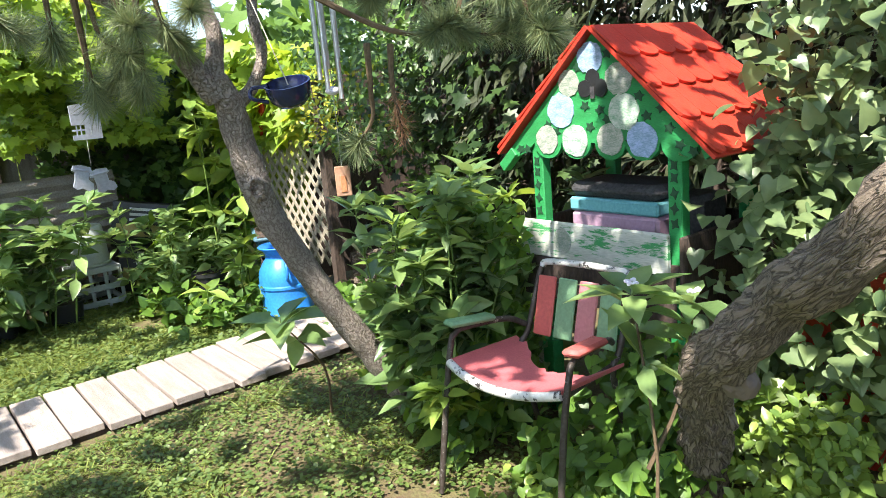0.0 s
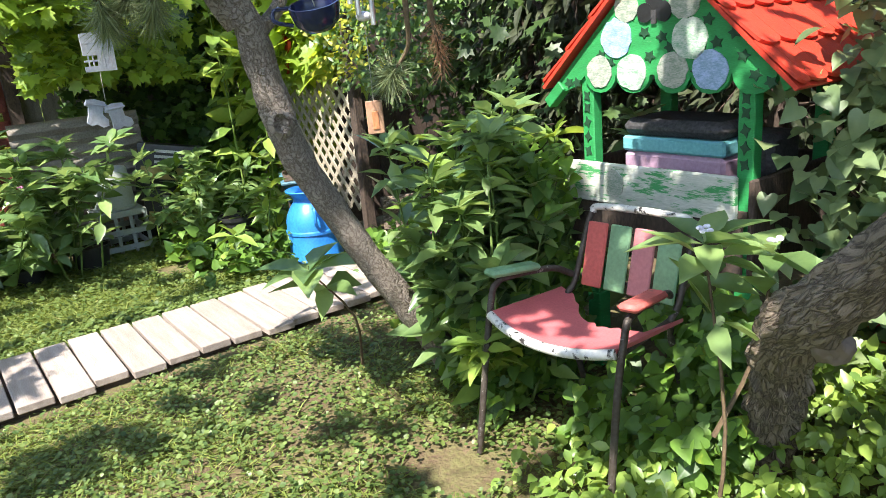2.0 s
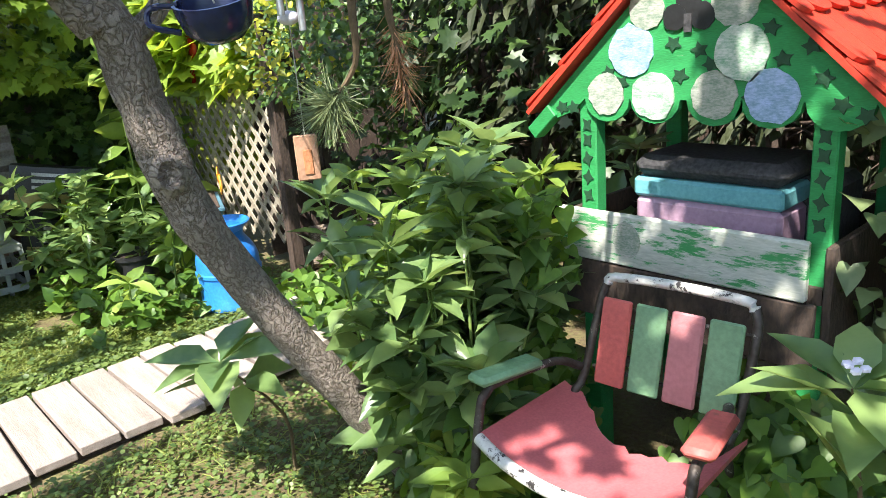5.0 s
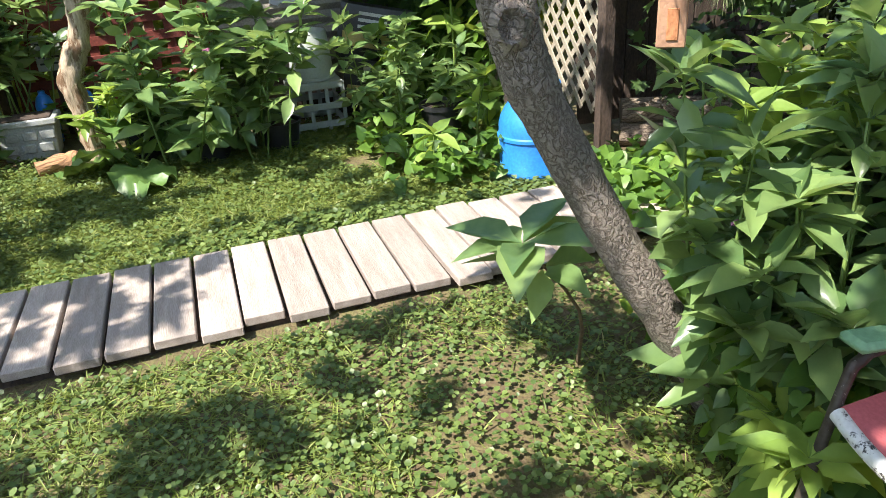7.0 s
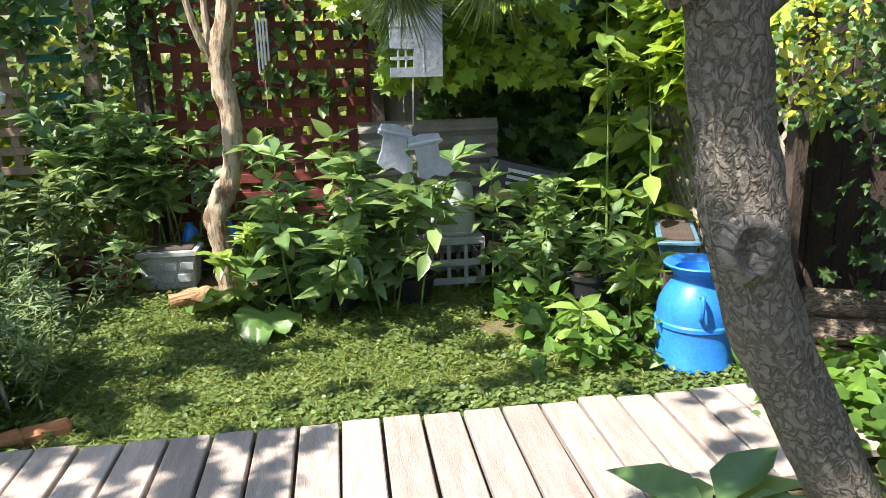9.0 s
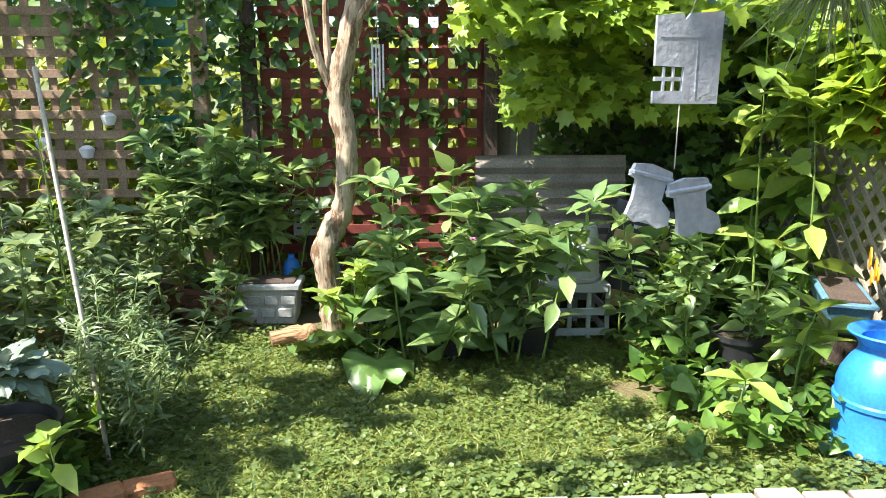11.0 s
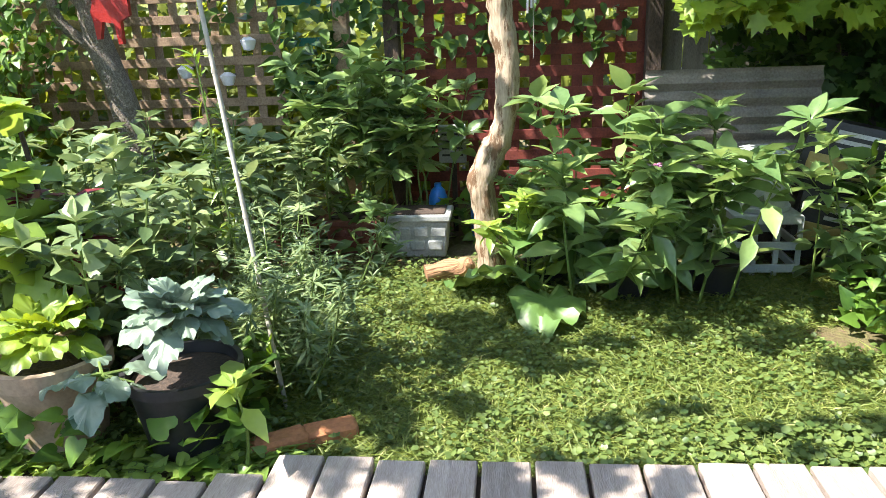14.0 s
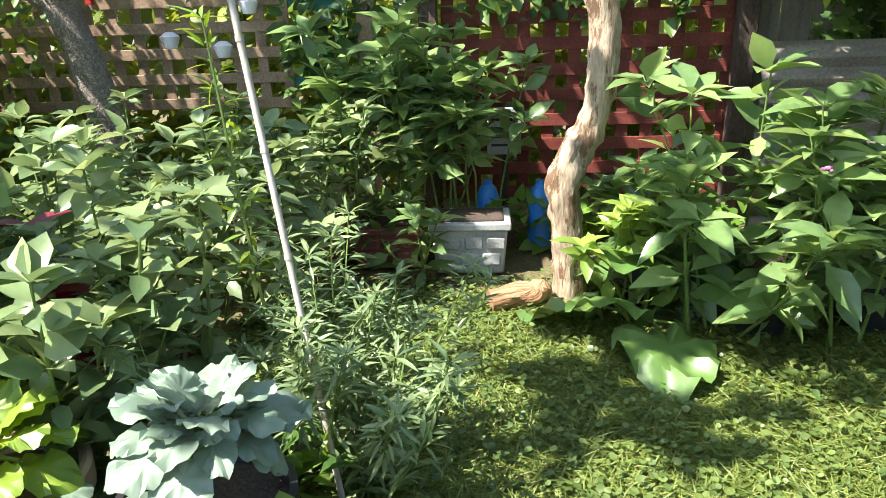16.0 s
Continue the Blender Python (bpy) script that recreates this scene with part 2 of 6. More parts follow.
M_NAVY = surface("navy_glaze", (0.012, 0.018, 0.07), (0.008, 0.01, 0.04), 0.2, bump=0.02)
M_ALU = surface("dull_aluminium", (0.62, 0.63, 0.64), (0.5, 0.5, 0.51), 0.35, metal=0.8, bump=0.04)
M_CORR = surface("corrugated_zinc", (0.26, 0.23, 0.20), (0.14, 0.12, 0.10), 0.6, metal=0.3, scale=5, wear=(0.20, 0.12, 0.08), wear_at=0.63)
M_GREYPLASTIC = surface("grey_plastic", (0.42, 0.45, 0.44), (0.34, 0.37, 0.36), 0.5, scale=6, bump=0.04)
M_TERRACOTTA = surface("terracotta", (0.42, 0.30, 0.20), (0.30, 0.21, 0.14), 0.8, scale=7, wear=(0.20, 0.20, 0.14), wear_at=0.64)
M_BRICK = surface("orange_brick", (0.48, 0.20, 0.09), (0.32, 0.13, 0.06), 0.9, scale=10, bump=0.3)
M_REDPLANTER = surface("red_planter_plastic", (0.24, 0.08, 0.065), (0.16, 0.05, 0.04), 0.6)
M_GREYBLOCK = surface("grey_cast_planter", (0.42, 0.43, 0.42), (0.26, 0.27, 0.27), 0.8, scale=10)
M_LOG = bark_mat("split_log", (0.42, 0.23, 0.12), (0.16, 0.08, 0.045), 30, (1, 0.2, 1), 0.6)
M_TAG = surface("clay_tag", (0.42, 0.24, 0.15), (0.30, 0.16, 0.10), 0.7, scale=16)
M_TIN = surface("galvanised_ornament", (0.50, 0.52, 0.58), (0.36, 0.38, 0.44), 0.45, metal=0.5, scale=14, bump=0.2)
M_ORANGE = surface("yellow_orange_metal_paint", (0.80, 0.36, 0.02), (0.65, 0.26, 0.015), 0.5)
M_DEERRED = surface("red_ornament_paint", (0.42, 0.015, 0.012), (0.28, 0.01, 0.01), 0.45)
M_BAMBOO = surface("grey_bamboo", (0.50, 0.46, 0.40), (0.34, 0.30, 0.25), 0.7, scale=10, stretch=(1, 1, 0.3))
M_STRING = surface("string", (0.45, 0.42, 0.36), None, 0.9, bump=0)
M_PINK = surface("pink_petal", (0.75, 0.30, 0.50), (0.60, 0.18, 0.36), 0.6, bump=0.02)
M_WHITEPETAL = surface("white_petal", (0.82, 0.78, 0.84), (0.66, 0.60, 0.72), 0.6, bump=0.02)
M_BLUEBOX = surface("blue_trough_plastic", (0.10, 0.22, 0.30), (0.06, 0.13, 0.18), 0.5)
M_SACK = surface("black_printed_sack", (0.03, 0.03, 0.034), (0.015, 0.015, 0.018), 0.4, bump=0.15)
M_SACKYEL = surface("sack_yellow_panel", (0.42, 0.34, 0.14), (0.34, 0.27, 0.1), 0.4, bump=0.1)
M_TEALSLAT = surface("teal_slat_paint", (0.02, 0.18, 0.15), (0.015, 0.12, 0.1), 0.6)
M_LETTER = surface("pale_lettering", (0.6, 0.6, 0.58), None, 0.6, bump=0)
M_SHINGLE = surface("white_shed_roof", (0.55, 0.56, 0.58), (0.40, 0.41, 0.43), 0.6, scale=4, rnd=0.1)
M_YARDWALL = surface("neighbour_siding", (0.62, 0.60, 0.54), (0.5, 0.48, 0.44), 0.7, scale=3)
M_STRAW = surface("dead_leaf_litter", (0.30, 0.22, 0.12), (0.16, 0.10, 0.05), 0.9)

# ---- mesh helpers ----
def thing(name, loc, label, category, group="", rz=0.0, kind=""):
    ob = new(name)
    ob.empty_display_size = 0.05
    ob.matrix_world = pose(*loc, 0, 0, rz)
    return tagged(ob, label, category, group, kind)


def part(name, bm, material, parent=None, label="", smooth=True):
    me = bpy.data.meshes.new(name)
    bm.normal_update()
    bm.to_mesh(me)
    bm.free()
    if smooth:
        me.shade_smooth()
        me.set_sharp_from_angle(angle=radians(38))
    me.materials.append(material)
    ob = new(name, me)
    ob.parent = parent
    return tagged(ob, label)


def raw(name, v, f, material, parent=None, label="", smooth=False):
    me = bpy.data.meshes.new(name)
    me.from_pydata(v.tolist() if hasattr(v, "tolist") else v, [], f.tolist() if hasattr(f, "tolist") else f)
    me.materials.append(material)
    if smooth:
        me.shade_smooth()
    ob = new(name, me)
    ob.parent = parent
    return tagged(ob, label)


def box(bm, lo, hi, m=None, bevel=0.0):
    lo, hi = Vector(lo), Vector(hi)
    r = bmesh.ops.create_cube(bm, size=1)
    vs = r["verts"]
    for v in vs:
        v.co = Vector(((lo[k] + hi[k]) / 2 + v.co[k] * (hi[k] - lo[k]) for k in range(3)))
    if bevel:
        es = list({e for v in vs for e in v.link_edges})
        g = bmesh.ops.bevel(bm, geom=es, offset=bevel, segments=1, affect="EDGES")
        vs = list({v for f in g["faces"] for v in f.verts} | {v for v in vs if v.is_valid})
    if m is not None:
        bmesh.ops.transform(bm, matrix=m, verts=vs)
    return vs


def boxm(lo, hi, bevel=0.0, m=None):
    bm = bmesh.new()
    box(bm, lo, hi, m, bevel)
    return bm


def tube(bm, pts, radii, segs=8, cap=True, lump=0.0, seed=0):
    pts = [Vector(p) for p in pts]
    if not hasattr(radii, "__len__"):
        radii = [radii] * len(pts)
    rings = []
    uv = bm.loops.layers.uv.verify()
    run = [0.0]
    for p, q in zip(pts, pts[1:]):
        run.append(run[-1] + (q - p).length)
    around_m = 2 * math.pi * max(radii)
    up = Vector((0.13, 0.27, 1)).normalized()
    if abs((pts[-1] - pts[0]).normalized().dot(up)) > 0.75:
        up = Vector((1, 0.2, 0.05)).normalized()
    for i, p in enumerate(pts):
        d = (pts[min(i + 1, len(pts) - 1)] - pts[max(i - 1, 0)]).normalized()
        a = d.cross(up if abs(d.dot(up)) < 0.995 else Vector((0, 1, 0.1))).normalized()
        b = d.cross(a).normalized()
        ring = []
        for k in range(segs):
            t = 2 * math.pi * k / segs
            q = a * math.cos(t) + b * math.sin(t)
            rr = radii[i]
            if lump:
                rr *= 1 + 0.5 * lump * noise.noise(Vector((math.cos(t) * 2.4, math.sin(t) * 2.4, i * 0.16 + seed))) + 0.35 * lump * noise.noise(Vector((math.cos(t) * 5.5, math.sin(t) * 5.5, i * 0.3 + seed)))
                rr *= 1 + 0.6 * lump * noise.noise((p + q * radii[i]) * 9 + Vector((seed, 0, 0))) + lump * 0.6 * noise.noise((p + q * radii[i]) * 24 + Vector((seed, 3, 0)))
            ring.append(bm.verts.new(p + q * rr))
        rings.append(ring)
    for j, (r0, r1) in enumerate(zip(rings, rings[1:])):
        for k in range(segs):
            f = bm.faces.new((r0[k], r0[(k + 1) % segs], r1[(k + 1) % segs], r1[k]))
            for lp, (a, b) in zip(f.loops, ((k, j), (k + 1, j), (k + 1, j + 1), (k, j + 1))):
                lp[uv].uv = (a / segs * around_m, run[b])
    if cap:
        bm.faces.new(rings[0][::-1])
        bm.faces.new(rings[-1])
    return bm


def spline(pts, n):
    """Smooth line through the points."""
    pts = [Vector(p) for p in pts]
    ext = [pts[0] * 2 - pts[1]] + pts + [pts[-1] * 2 - pts[-2]]
    out = []
    for i in range(1, len(ext) - 2):
        p0, p1, p2, p3 = ext[i - 1:i + 3]
        for k in range(n):
            t = k / n
            out.append(0.5 * (2 * p1 + (p2 - p0) * t + (2 * p0 - 5 * p1 + 4 * p2 - p3) * t * t + (3 * p1 - p0 - 3 * p2 + p3) * t ** 3))
    return out + [pts[-1]]


def lathe(prof, segs=24, bm=None):
    bm = bm or bmesh.new()
    rings = [[bm.verts.new((r * math.cos(2 * math.pi * k / segs), r * math.sin(2 * math.pi * k / segs), z)) for k in range(segs)] for r, z in prof]
    for a, b in zip(rings, rings[1:]):
        for k in range(segs):
            bm.faces.new((a[k], a[(k + 1) % segs], b[(k + 1) % segs], b[k]))
    bm.faces.new(rings[0][::-1])
    return bm


def plate(outline, thick, m=None):
    """A flat piece cut to an outline (x, z), standing across y."""
    bm = bmesh.new()
    f = bm.faces.new([bm.verts.new((x, 0, z)) for x, z in outline])
    g = bmesh.ops.extrude_face_region(bm, geom=[f])
    for v in g["geom"]:
        if isinstance(v, bmesh.types.BMVert):
            v.co.y += thick
    bmesh.ops.recalc_face_normals(bm, faces=bm.faces)
    if m is not None:
        bmesh.ops.transform(bm, matrix=m, verts=bm.verts)
    return bm


# ---- leaves ----
def strip_leaf(st, fold=0.12, droop=0.25):
    """Leaf along +Y out of stations (y, half width): folded on the midrib, drooping."""
    v, f = [], []
    for y, w in st:
        z = -droop * y * y
        if w == 0:
            v.append((0, y, z))
        else:
            v += [(-w, y, z + fold * w * 2), (0, y, z), (w, y, z + fold * w * 2)]
    i = 0
    prev = None
    for y, w in st:
        cur = [i] if w == 0 else [i, i + 1, i + 2]
        i += len(cur)
        if prev:
            if len(prev) == 1:
                f += [(prev[0], cur[1], cur[0]), (prev[0], cur[2], cur[1])]
            elif len(cur) == 1:
                f += [(prev[0], prev[1], cur[0]), (prev[1], prev[2], cur[0])]
            else:
                f += [(prev[0], prev[1], cur[1]), (prev[0], cur[1], cur[0]), (prev[1], prev[2], cur[2]), (prev[1], cur[2], cur[1])]
        prev = cur
    return np.array(v, float), np.array(f, int)


def fan_leaf(outline, droop=0.3, cup=0.12):
    """Leaf out of a half outline, mirrored, as a fan about its middle."""
    pts = [(x, y) for x, y in outline] + [(-x, y) for x, y in outline[::-1] if x > 0]
    v = [(0, 0.4, -droop * 0.16 - 0.02)] + [(x, y, -droop * y * y + cup * abs(x)) for x, y in pts]
    n = len(pts)
    f = [(0, 1 + k, 1 + (k + 1) % n) for k in range(n)]
    return np.array(v, float), np.array(f, int)


LANCE = strip_leaf([(0, 0), (0.12, 0.05), (0.32, 0.205), (0.58, 0.20), (0.84, 0.08), (1, 0)], 0.22, 0.2)
NARROW = strip_leaf([(0, 0), (0.35, 0.09), (0.7, 0.07), (1, 0)], 0.2, 0.2)
OVAL = strip_leaf([(0, 0), (0.25, 0.24), (0.6, 0.26), (1, 0)], 0.2, 0.25)
HEART = fan_leaf([(0, 0.05), (0.13, -0.07), (0.28, -0.10), (0.41, -0.01), (0.46, 0.15), (0.42, 0.36), (0.32, 0.57), (0.2, 0.77), (0.09, 0.93), (0, 1.06)])
MAPLE = fan_leaf([(0, 0.02), (0.30, -0.12), (0.28, 0.1), (0.62, 0.3), (0.36, 0.42), (0.38, 0.75), (0.16, 0.68), (0, 1.05)], 0.25, 0.1)
ROUND = fan_leaf([(0, 0), (0.42, 0.2), (0.38, 0.8), (0, 0.95)], 0.1, 0.18)
BLADE = strip_leaf([(0, 0.036), (0.55, 0.03), (1, 0)], 0.3, 0.45)
NEEDLE = (np.array([(-0.016, 0, 0), (0.016, 0, 0), (0, 1, -0.03)], float), np.array([(0, 1, 2)], int))
SPRAY = strip_leaf([(0, 0), (0.4, 0.16), (0.75, 0.12), (1, 0)], 0.1, 0.5)
CLUMP = fan_leaf([(0, 0), (0.35, 0.0), (0.5, 0.35), (0.25, 0.5), (0.42, 0.8), (0, 1.0)], 0.35, 0.2)


def polar_leaf(outline, droop=0.35, wave=0.05, lobes=7, rings=4, n=32):
    """A broad leaf out of a half outline, in rings about its middle, with a wavy rim and raised veins."""
    pts = [Vector((x, y)) for x, y in outline] + [Vector((-x, y)) for x, y in outline[::-1] if x > 0]
    pts.append(pts[0])
    cum = [0.0]
    for a, b in zip(pts, pts[1:]):
        cum.append(cum[-1] + (b - a).length)
    mid = Vector((0, 0.42))
    v, f = [(0, 0.42, -droop * 0.17)], []
    for r in range(1, rings + 1):
        for k in range(n):
            s = cum[-1] * k / n
            i = max(j for j in range(len(pts) - 1) if cum[j] <= s + 1e-9)
            p = pts[i].lerp(pts[i + 1], (s - cum[i]) / max(1e-9, cum[i + 1] - cum[i]))
            q = mid.lerp(p, r / rings)
            k2 = r / rings
            z = -droop * (q.y ** 2) - 0.25 * droop * abs(q.x) ** 1.5 + wave * k2 ** 2 * math.sin(lobes * 2 * math.pi * k / n) + 0.012 * (1 if k % 4 == 0 else -1) * k2
            v.append((q.x, q.y, z))
    for k in range(n):
        f.append((0, 1 + k, 1 + (k + 1) % n))
    for r in range(rings - 1):
        for k in range(n):
            a, b = 1 + r * n + k, 1 + r * n + (k + 1) % n
            f += [(a, a + n, b + n), (a, b + n, b)]
    return np.array(v, float), np.array(f, int)


def scatter(tpl, P, D, S, rng, roll=0.5, up=(0, 0, 1)):
    """Leaves of one template at P, pointing along D, sizes S; the face turned up, with some roll."""
    V, F = tpl
    P, D, S = np.asarray(P, float), np.asarray(D, float), np.asarray(S, float)
    n = len(P)
    D = D / (np.linalg.norm(D, axis=1, keepdims=True) + 1e-9)
    U = np.tile(np.asarray(up, float), (n, 1)) + rng.normal(0, roll, (n, 3))
    X = np.cross(D, U)
    X /= np.linalg.norm(X, axis=1, keepdims=True) + 1e-9
    Z = np.cross(X, D)
    W = P[:, None, :] + S[:, None, None] * (V[None, :, 0:1] * X[:, None] + V[None, :, 1:2] * D[:, None] + V[None, :, 2:3] * Z[:, None])
    FF = F[None] + (np.arange(n) * len(V))[:, None, None]
    return W.reshape(-1, 3), FF.reshape(-1, F.shape[1])


def merge(chunks):
    v, f, o = [], [], 0
    for a, b in chunks:
        v.append(a)
        f.append(b + o)
        o += len(a)
    return np.concatenate(v), np.concatenate(f)


def around(rng, n, tilt, spread=0.25):
    """n directions round the vertical, tilted so far above the horizon."""
    a = rng.uniform(0, 2 * math.pi) + np.arange(n) * 2.4 + rng.normal(0, 0.25, n)
    e = tilt + rng.normal(0, spread, n)
    return np.stack([np.cos(a) * np.cos(e), np.sin(a) * np.cos(e), np.sin(e)], 1)


def stem_mesh(bm, p0, p1, r, rng, bow=0.04):
    p0, p1 = Vector(p0), Vector(p1)
    mid = (p0 + p1) / 2 + Vector(rng.normal(0, bow, 3)) * (p1 - p0).length
    pts = spline([p0, mid, p1], 3)
    tube(bm, pts, list(np.linspace(r, r * 0.4, len(pts))), 5)
    return pts


def leafy_plant(name, loc, stems, leaf, tpl, mat, label, group="", seed=1, whorl=5, gap=0.10, start=0.25, flowers=None, stem_mat=None, stem_r=0.007, category="plant", tilt=0.28, side=1):
    """Upright plant: stems (foot, tip), leaves in whorls that grow closer and smaller to the tip, a rosette on top."""
    rng = np.random.default_rng(seed)
    t = thing(name, loc, label, category, group)
    ch, heads = [], []
    every = list(stems)
    for foot, tip in stems:
        a, b = Vector(foot), Vector(tip)
        for _ in range(side if (b - a).length > 0.3 else 0):
            k = rng.uniform(0.35, 0.75)
            d = Vector((rng.normal(0, 1), rng.normal(0, 1), 0)).normalized() * rng.uniform(0.10, 0.2)
            every.append((tuple(a.lerp(b, k)), tuple(a.lerp(b, k) + d + Vector((0, 0, rng.uniform(0.08, 0.2))))))
    for q, (foot, tip) in enumerate(every):
        bm = bmesh.new()
        pts = stem_mesh(bm, foot, tip, stem_r * (1 if q < len(stems) else 0.55), rng)
        part("stem", bm, stem_mat or M_STEM, t)
        line = np.array([tuple(p) for p in pts])
        seg = np.linalg.norm(np.diff(line, axis=0), axis=1)
        cum = np.concatenate([[0], np.cumsum(seg)])
        L = cum[-1]
        s = L * (start if q < len(stems) else 0.5)
        while s < L:
            k = s / L
            p = np.array([np.interp(s, cum, line[:, c]) for c in range(3)])
            m = max(2, int(round(whorl * (0.6 + 0.4 * k))))
            D = around(rng, m, tilt - 0.25 * (1 - k), 0.42)
            sz = leaf * (1.05 - 0.35 * k) * rng.uniform(0.7, 1.15, m)
            ch.append(scatter(tpl, p + D * 0.012, D, sz, rng, 0.42))
            s += gap * rng.uniform(0.7, 1.2) * (1.25 - 0.5 * k)
        p = line[-1]
        D = around(rng, whorl + 2, tilt + 0.12)
        ch.append(scatter(tpl, np.tile(p, (whorl + 2, 1)), D, leaf * rng.uniform(0.55, 1.0, whorl + 2), rng, 0.2))
        heads.append(p)
    v, f = merge(ch)
    tagged(raw("foliage", v, f, mat, t, "", True), kind="stuff")
    if flowers:
        fm, share = flowers
        for p in heads:
            if rng.uniform() < share:
                bm = bmesh.new()
                for d in around(rng, 5, 0.3):
                    q = Vector(p) + Vector(d) * 0.012 + Vector((0, 0, 0.03))
                    r = bmesh.ops.create_icosphere(bm, subdivisions=1, radius=0.010)
                    bmesh.ops.scale(bm, vec=(1, 0.8, 0.55), verts=r["verts"])
                    bmesh.ops.translate(bm, vec=q, verts=r["verts"])
                part("flower", bm, fm, t, "small balsam blossom")
    return t


def stems_in(rng, n, cx, cy, sx, sy, h0, h1, lean=0.12):
    """Feet and tips of n stems over an area, in the plant's own frame."""
    out = []
    for _ in range(n):
        x, y = cx + rng.uniform(-sx, sx), cy + rng.uniform(-sy, sy)
        h = rng.uniform(h0, h1)
        out.append(((x, y, 0), (x + rng.normal(0, lean), y + rng.normal(0, lean), h)))
    return out


def leaf_mass(name, boxes, n, size, tpl, mat, label, category="vine", seed=1, face=(0, -1, 0.3), group="", lump=0.9, kind="stuff", density=None):
    """A climbing or hanging mass of leaves in boxes (lo, hi), thinner where the noise leaves gaps."""
    rng = np.random.default_rng(seed)
    P = []
    vol = np.array([np.prod([max(b[1][k] - b[0][k], 0.02) for k in range(3)]) for b in boxes])
    cnt = (vol / vol.sum() * n).astype(int)
    for (lo, hi), c in zip(boxes, cnt):
        Q = rng.uniform(lo, hi, (int(c * 2.2), 3))
        g = np.array([noise.noise(Vector(q) * 2.6 + Vector((seed, 0, 0))) + 0.6 * noise.noise(Vector(q) * 7 + Vector((0, seed, 0))) for q in Q])
        keep = g + rng.normal(0, 0.25, len(Q)) > -0.25 * lump
        Q = Q[keep][:c]
        P.append(Q)
    P = np.concatenate(P)
    if density is not None:
        P = P[np.array([density(p) for p in P])]
    D = np.asarray(face, float) + rng.normal(0, 0.55, (len(P), 3))
    D[:, 2] -= 0.55
    v, f = scatter(tpl, P, D, size * rng.uniform(0.55, 1.25, len(P)), rng, 0.5, up=np.asarray(face, float) + np.array((0, 0, 0.7)))
    ob = raw(name, v, f, mat, None, "", True)
    return tagged(ob, label, category, group, kind)

# ---- ground ----
def hump(x, y):
    return 0.02 * noise.noise(Vector((x * 0.9, y * 0.9, 0))) + 0.008 * noise.noise(Vector((x * 4, y * 4, 2)))


bm = bmesh.new()
bmesh.ops.create_grid(bm, x_segments=120, y_segments=120, size=6.5)
for v in bm.verts:
    v.co.z = hump(v.co.x, v.co.y) - 0.012
out = [e for e in bm.edges if e.is_boundary]
far = bmesh.ops.extrude_edge_only(bm, edges=out)
for v in far["geom"]:
    if isinstance(v, bmesh.types.BMVert):
        v.co.x *= 90
        v.co.y *= 90
        v.co.z = -0.1
ground = part("ground", bm, M_GROUND)
tagged(ground, "bare soil and moss under lawn and garden beds", "ground", kind="structure")

# ---- fences ----
def lattice_square(name, x0, x1, z0, z1, y, pitch, width, mat, label, skip=0.0, seed=3):
    rng = np.random.default_rng(seed)
    t = thing(name, ((x0 + x1) / 2, y, 0), label, "fence", kind="structure")
    cx = (x0 + x1) / 2
    x = x0
    while x < x1:
        part("slat", boxm((x - cx, 0, z0), (x - cx + width, 0.012, z1), 0.0015), mat, t, smooth=False)
        x += pitch
    z = z0
    while z < z1:
        part("slat", boxm((x0 - cx, -0.014, z), (x1 - cx, -0.002, z + width), 0.0015), mat, t, smooth=False)
        z += pitch
    return t


lattice_square("fence_lattice_tan", -3.9, -1.62, 0.62, 2.1, 2.75, 0.125, 0.052, M_LATTICE_TAN, "tan wooden square lattice panel, weathered")
lattice_square("fence_lattice_red", -0.84, 0.56, 0.12, 2.1, 2.75, 0.125, 0.062, M_LATTICE_RED, "red-brown wooden square lattice panel")
tl = thing("fence_lattice_teal", (-1.5, 2.76, 0), "short teal painted slats at a fence gap", "fence", kind="structure")
for z in (0.72, 0.86, 1.09, 1.33, 1.56, 1.8):
    part("slat", boxm((-0.13, 0, z), (0.17, 0.012, z + 0.05), 0.0015), M_TEALSLAT, tl, smooth=False)
for px, h in ((-4.0, 2.2), (-1.2, 2.05), (-0.9, 2.2), (0.62, 2.2), (2.1, 2.0)):
    part("fence_post", boxm((px - 0.045, 2.66, 0), (px + 0.045, 2.745, h), 0.006), M_DARKWOOD_SHADE if px > -0.95 else M_LATTICE_TAN)
for ob in [o for o in bpy.data.objects if o.name.startswith("fence_post")]:
    tagged(ob, "square weathered wooden fence post", "fence post", "fence posts", kind="structure")


def board_fence(name, a, b, h, label, mat=M_FENCE, w=0.14):
    a, b = Vector((*a, 0)), Vector((*b, 0))
    L = (b - a).length
    rz = math.degrees(math.atan2(b.y - a.y, b.x - a.x))
    t = thing(name, a, label, "fence", rz=rz, kind="structure")
    n = int(L / (w + 0.008))
    rng = np.random.default_rng(n)
    meshes = []
    for k in range(4):
        o = part("board", boxm((0, 0, 0.03), (w, 0.02, h + rng.normal(0, 0.015)), 0.003), mat, t, smooth=False)
        meshes.append(o.data)
        o.location.x = k * (w + 0.008)
    for k in range(4, n):
        o = new("board", meshes[k % 4])
        o.parent = t
        o.location.x = k * (w + 0.008)
    part("rail", boxm((0, 0.022, 0.35), (L, 0.06, 0.43), 0.003), mat, t, smooth=False)
    part("rail", boxm((0, 0.022, h - 0.4), (L, 0.06, h - 0.32), 0.003), mat, t, smooth=False)
    return t


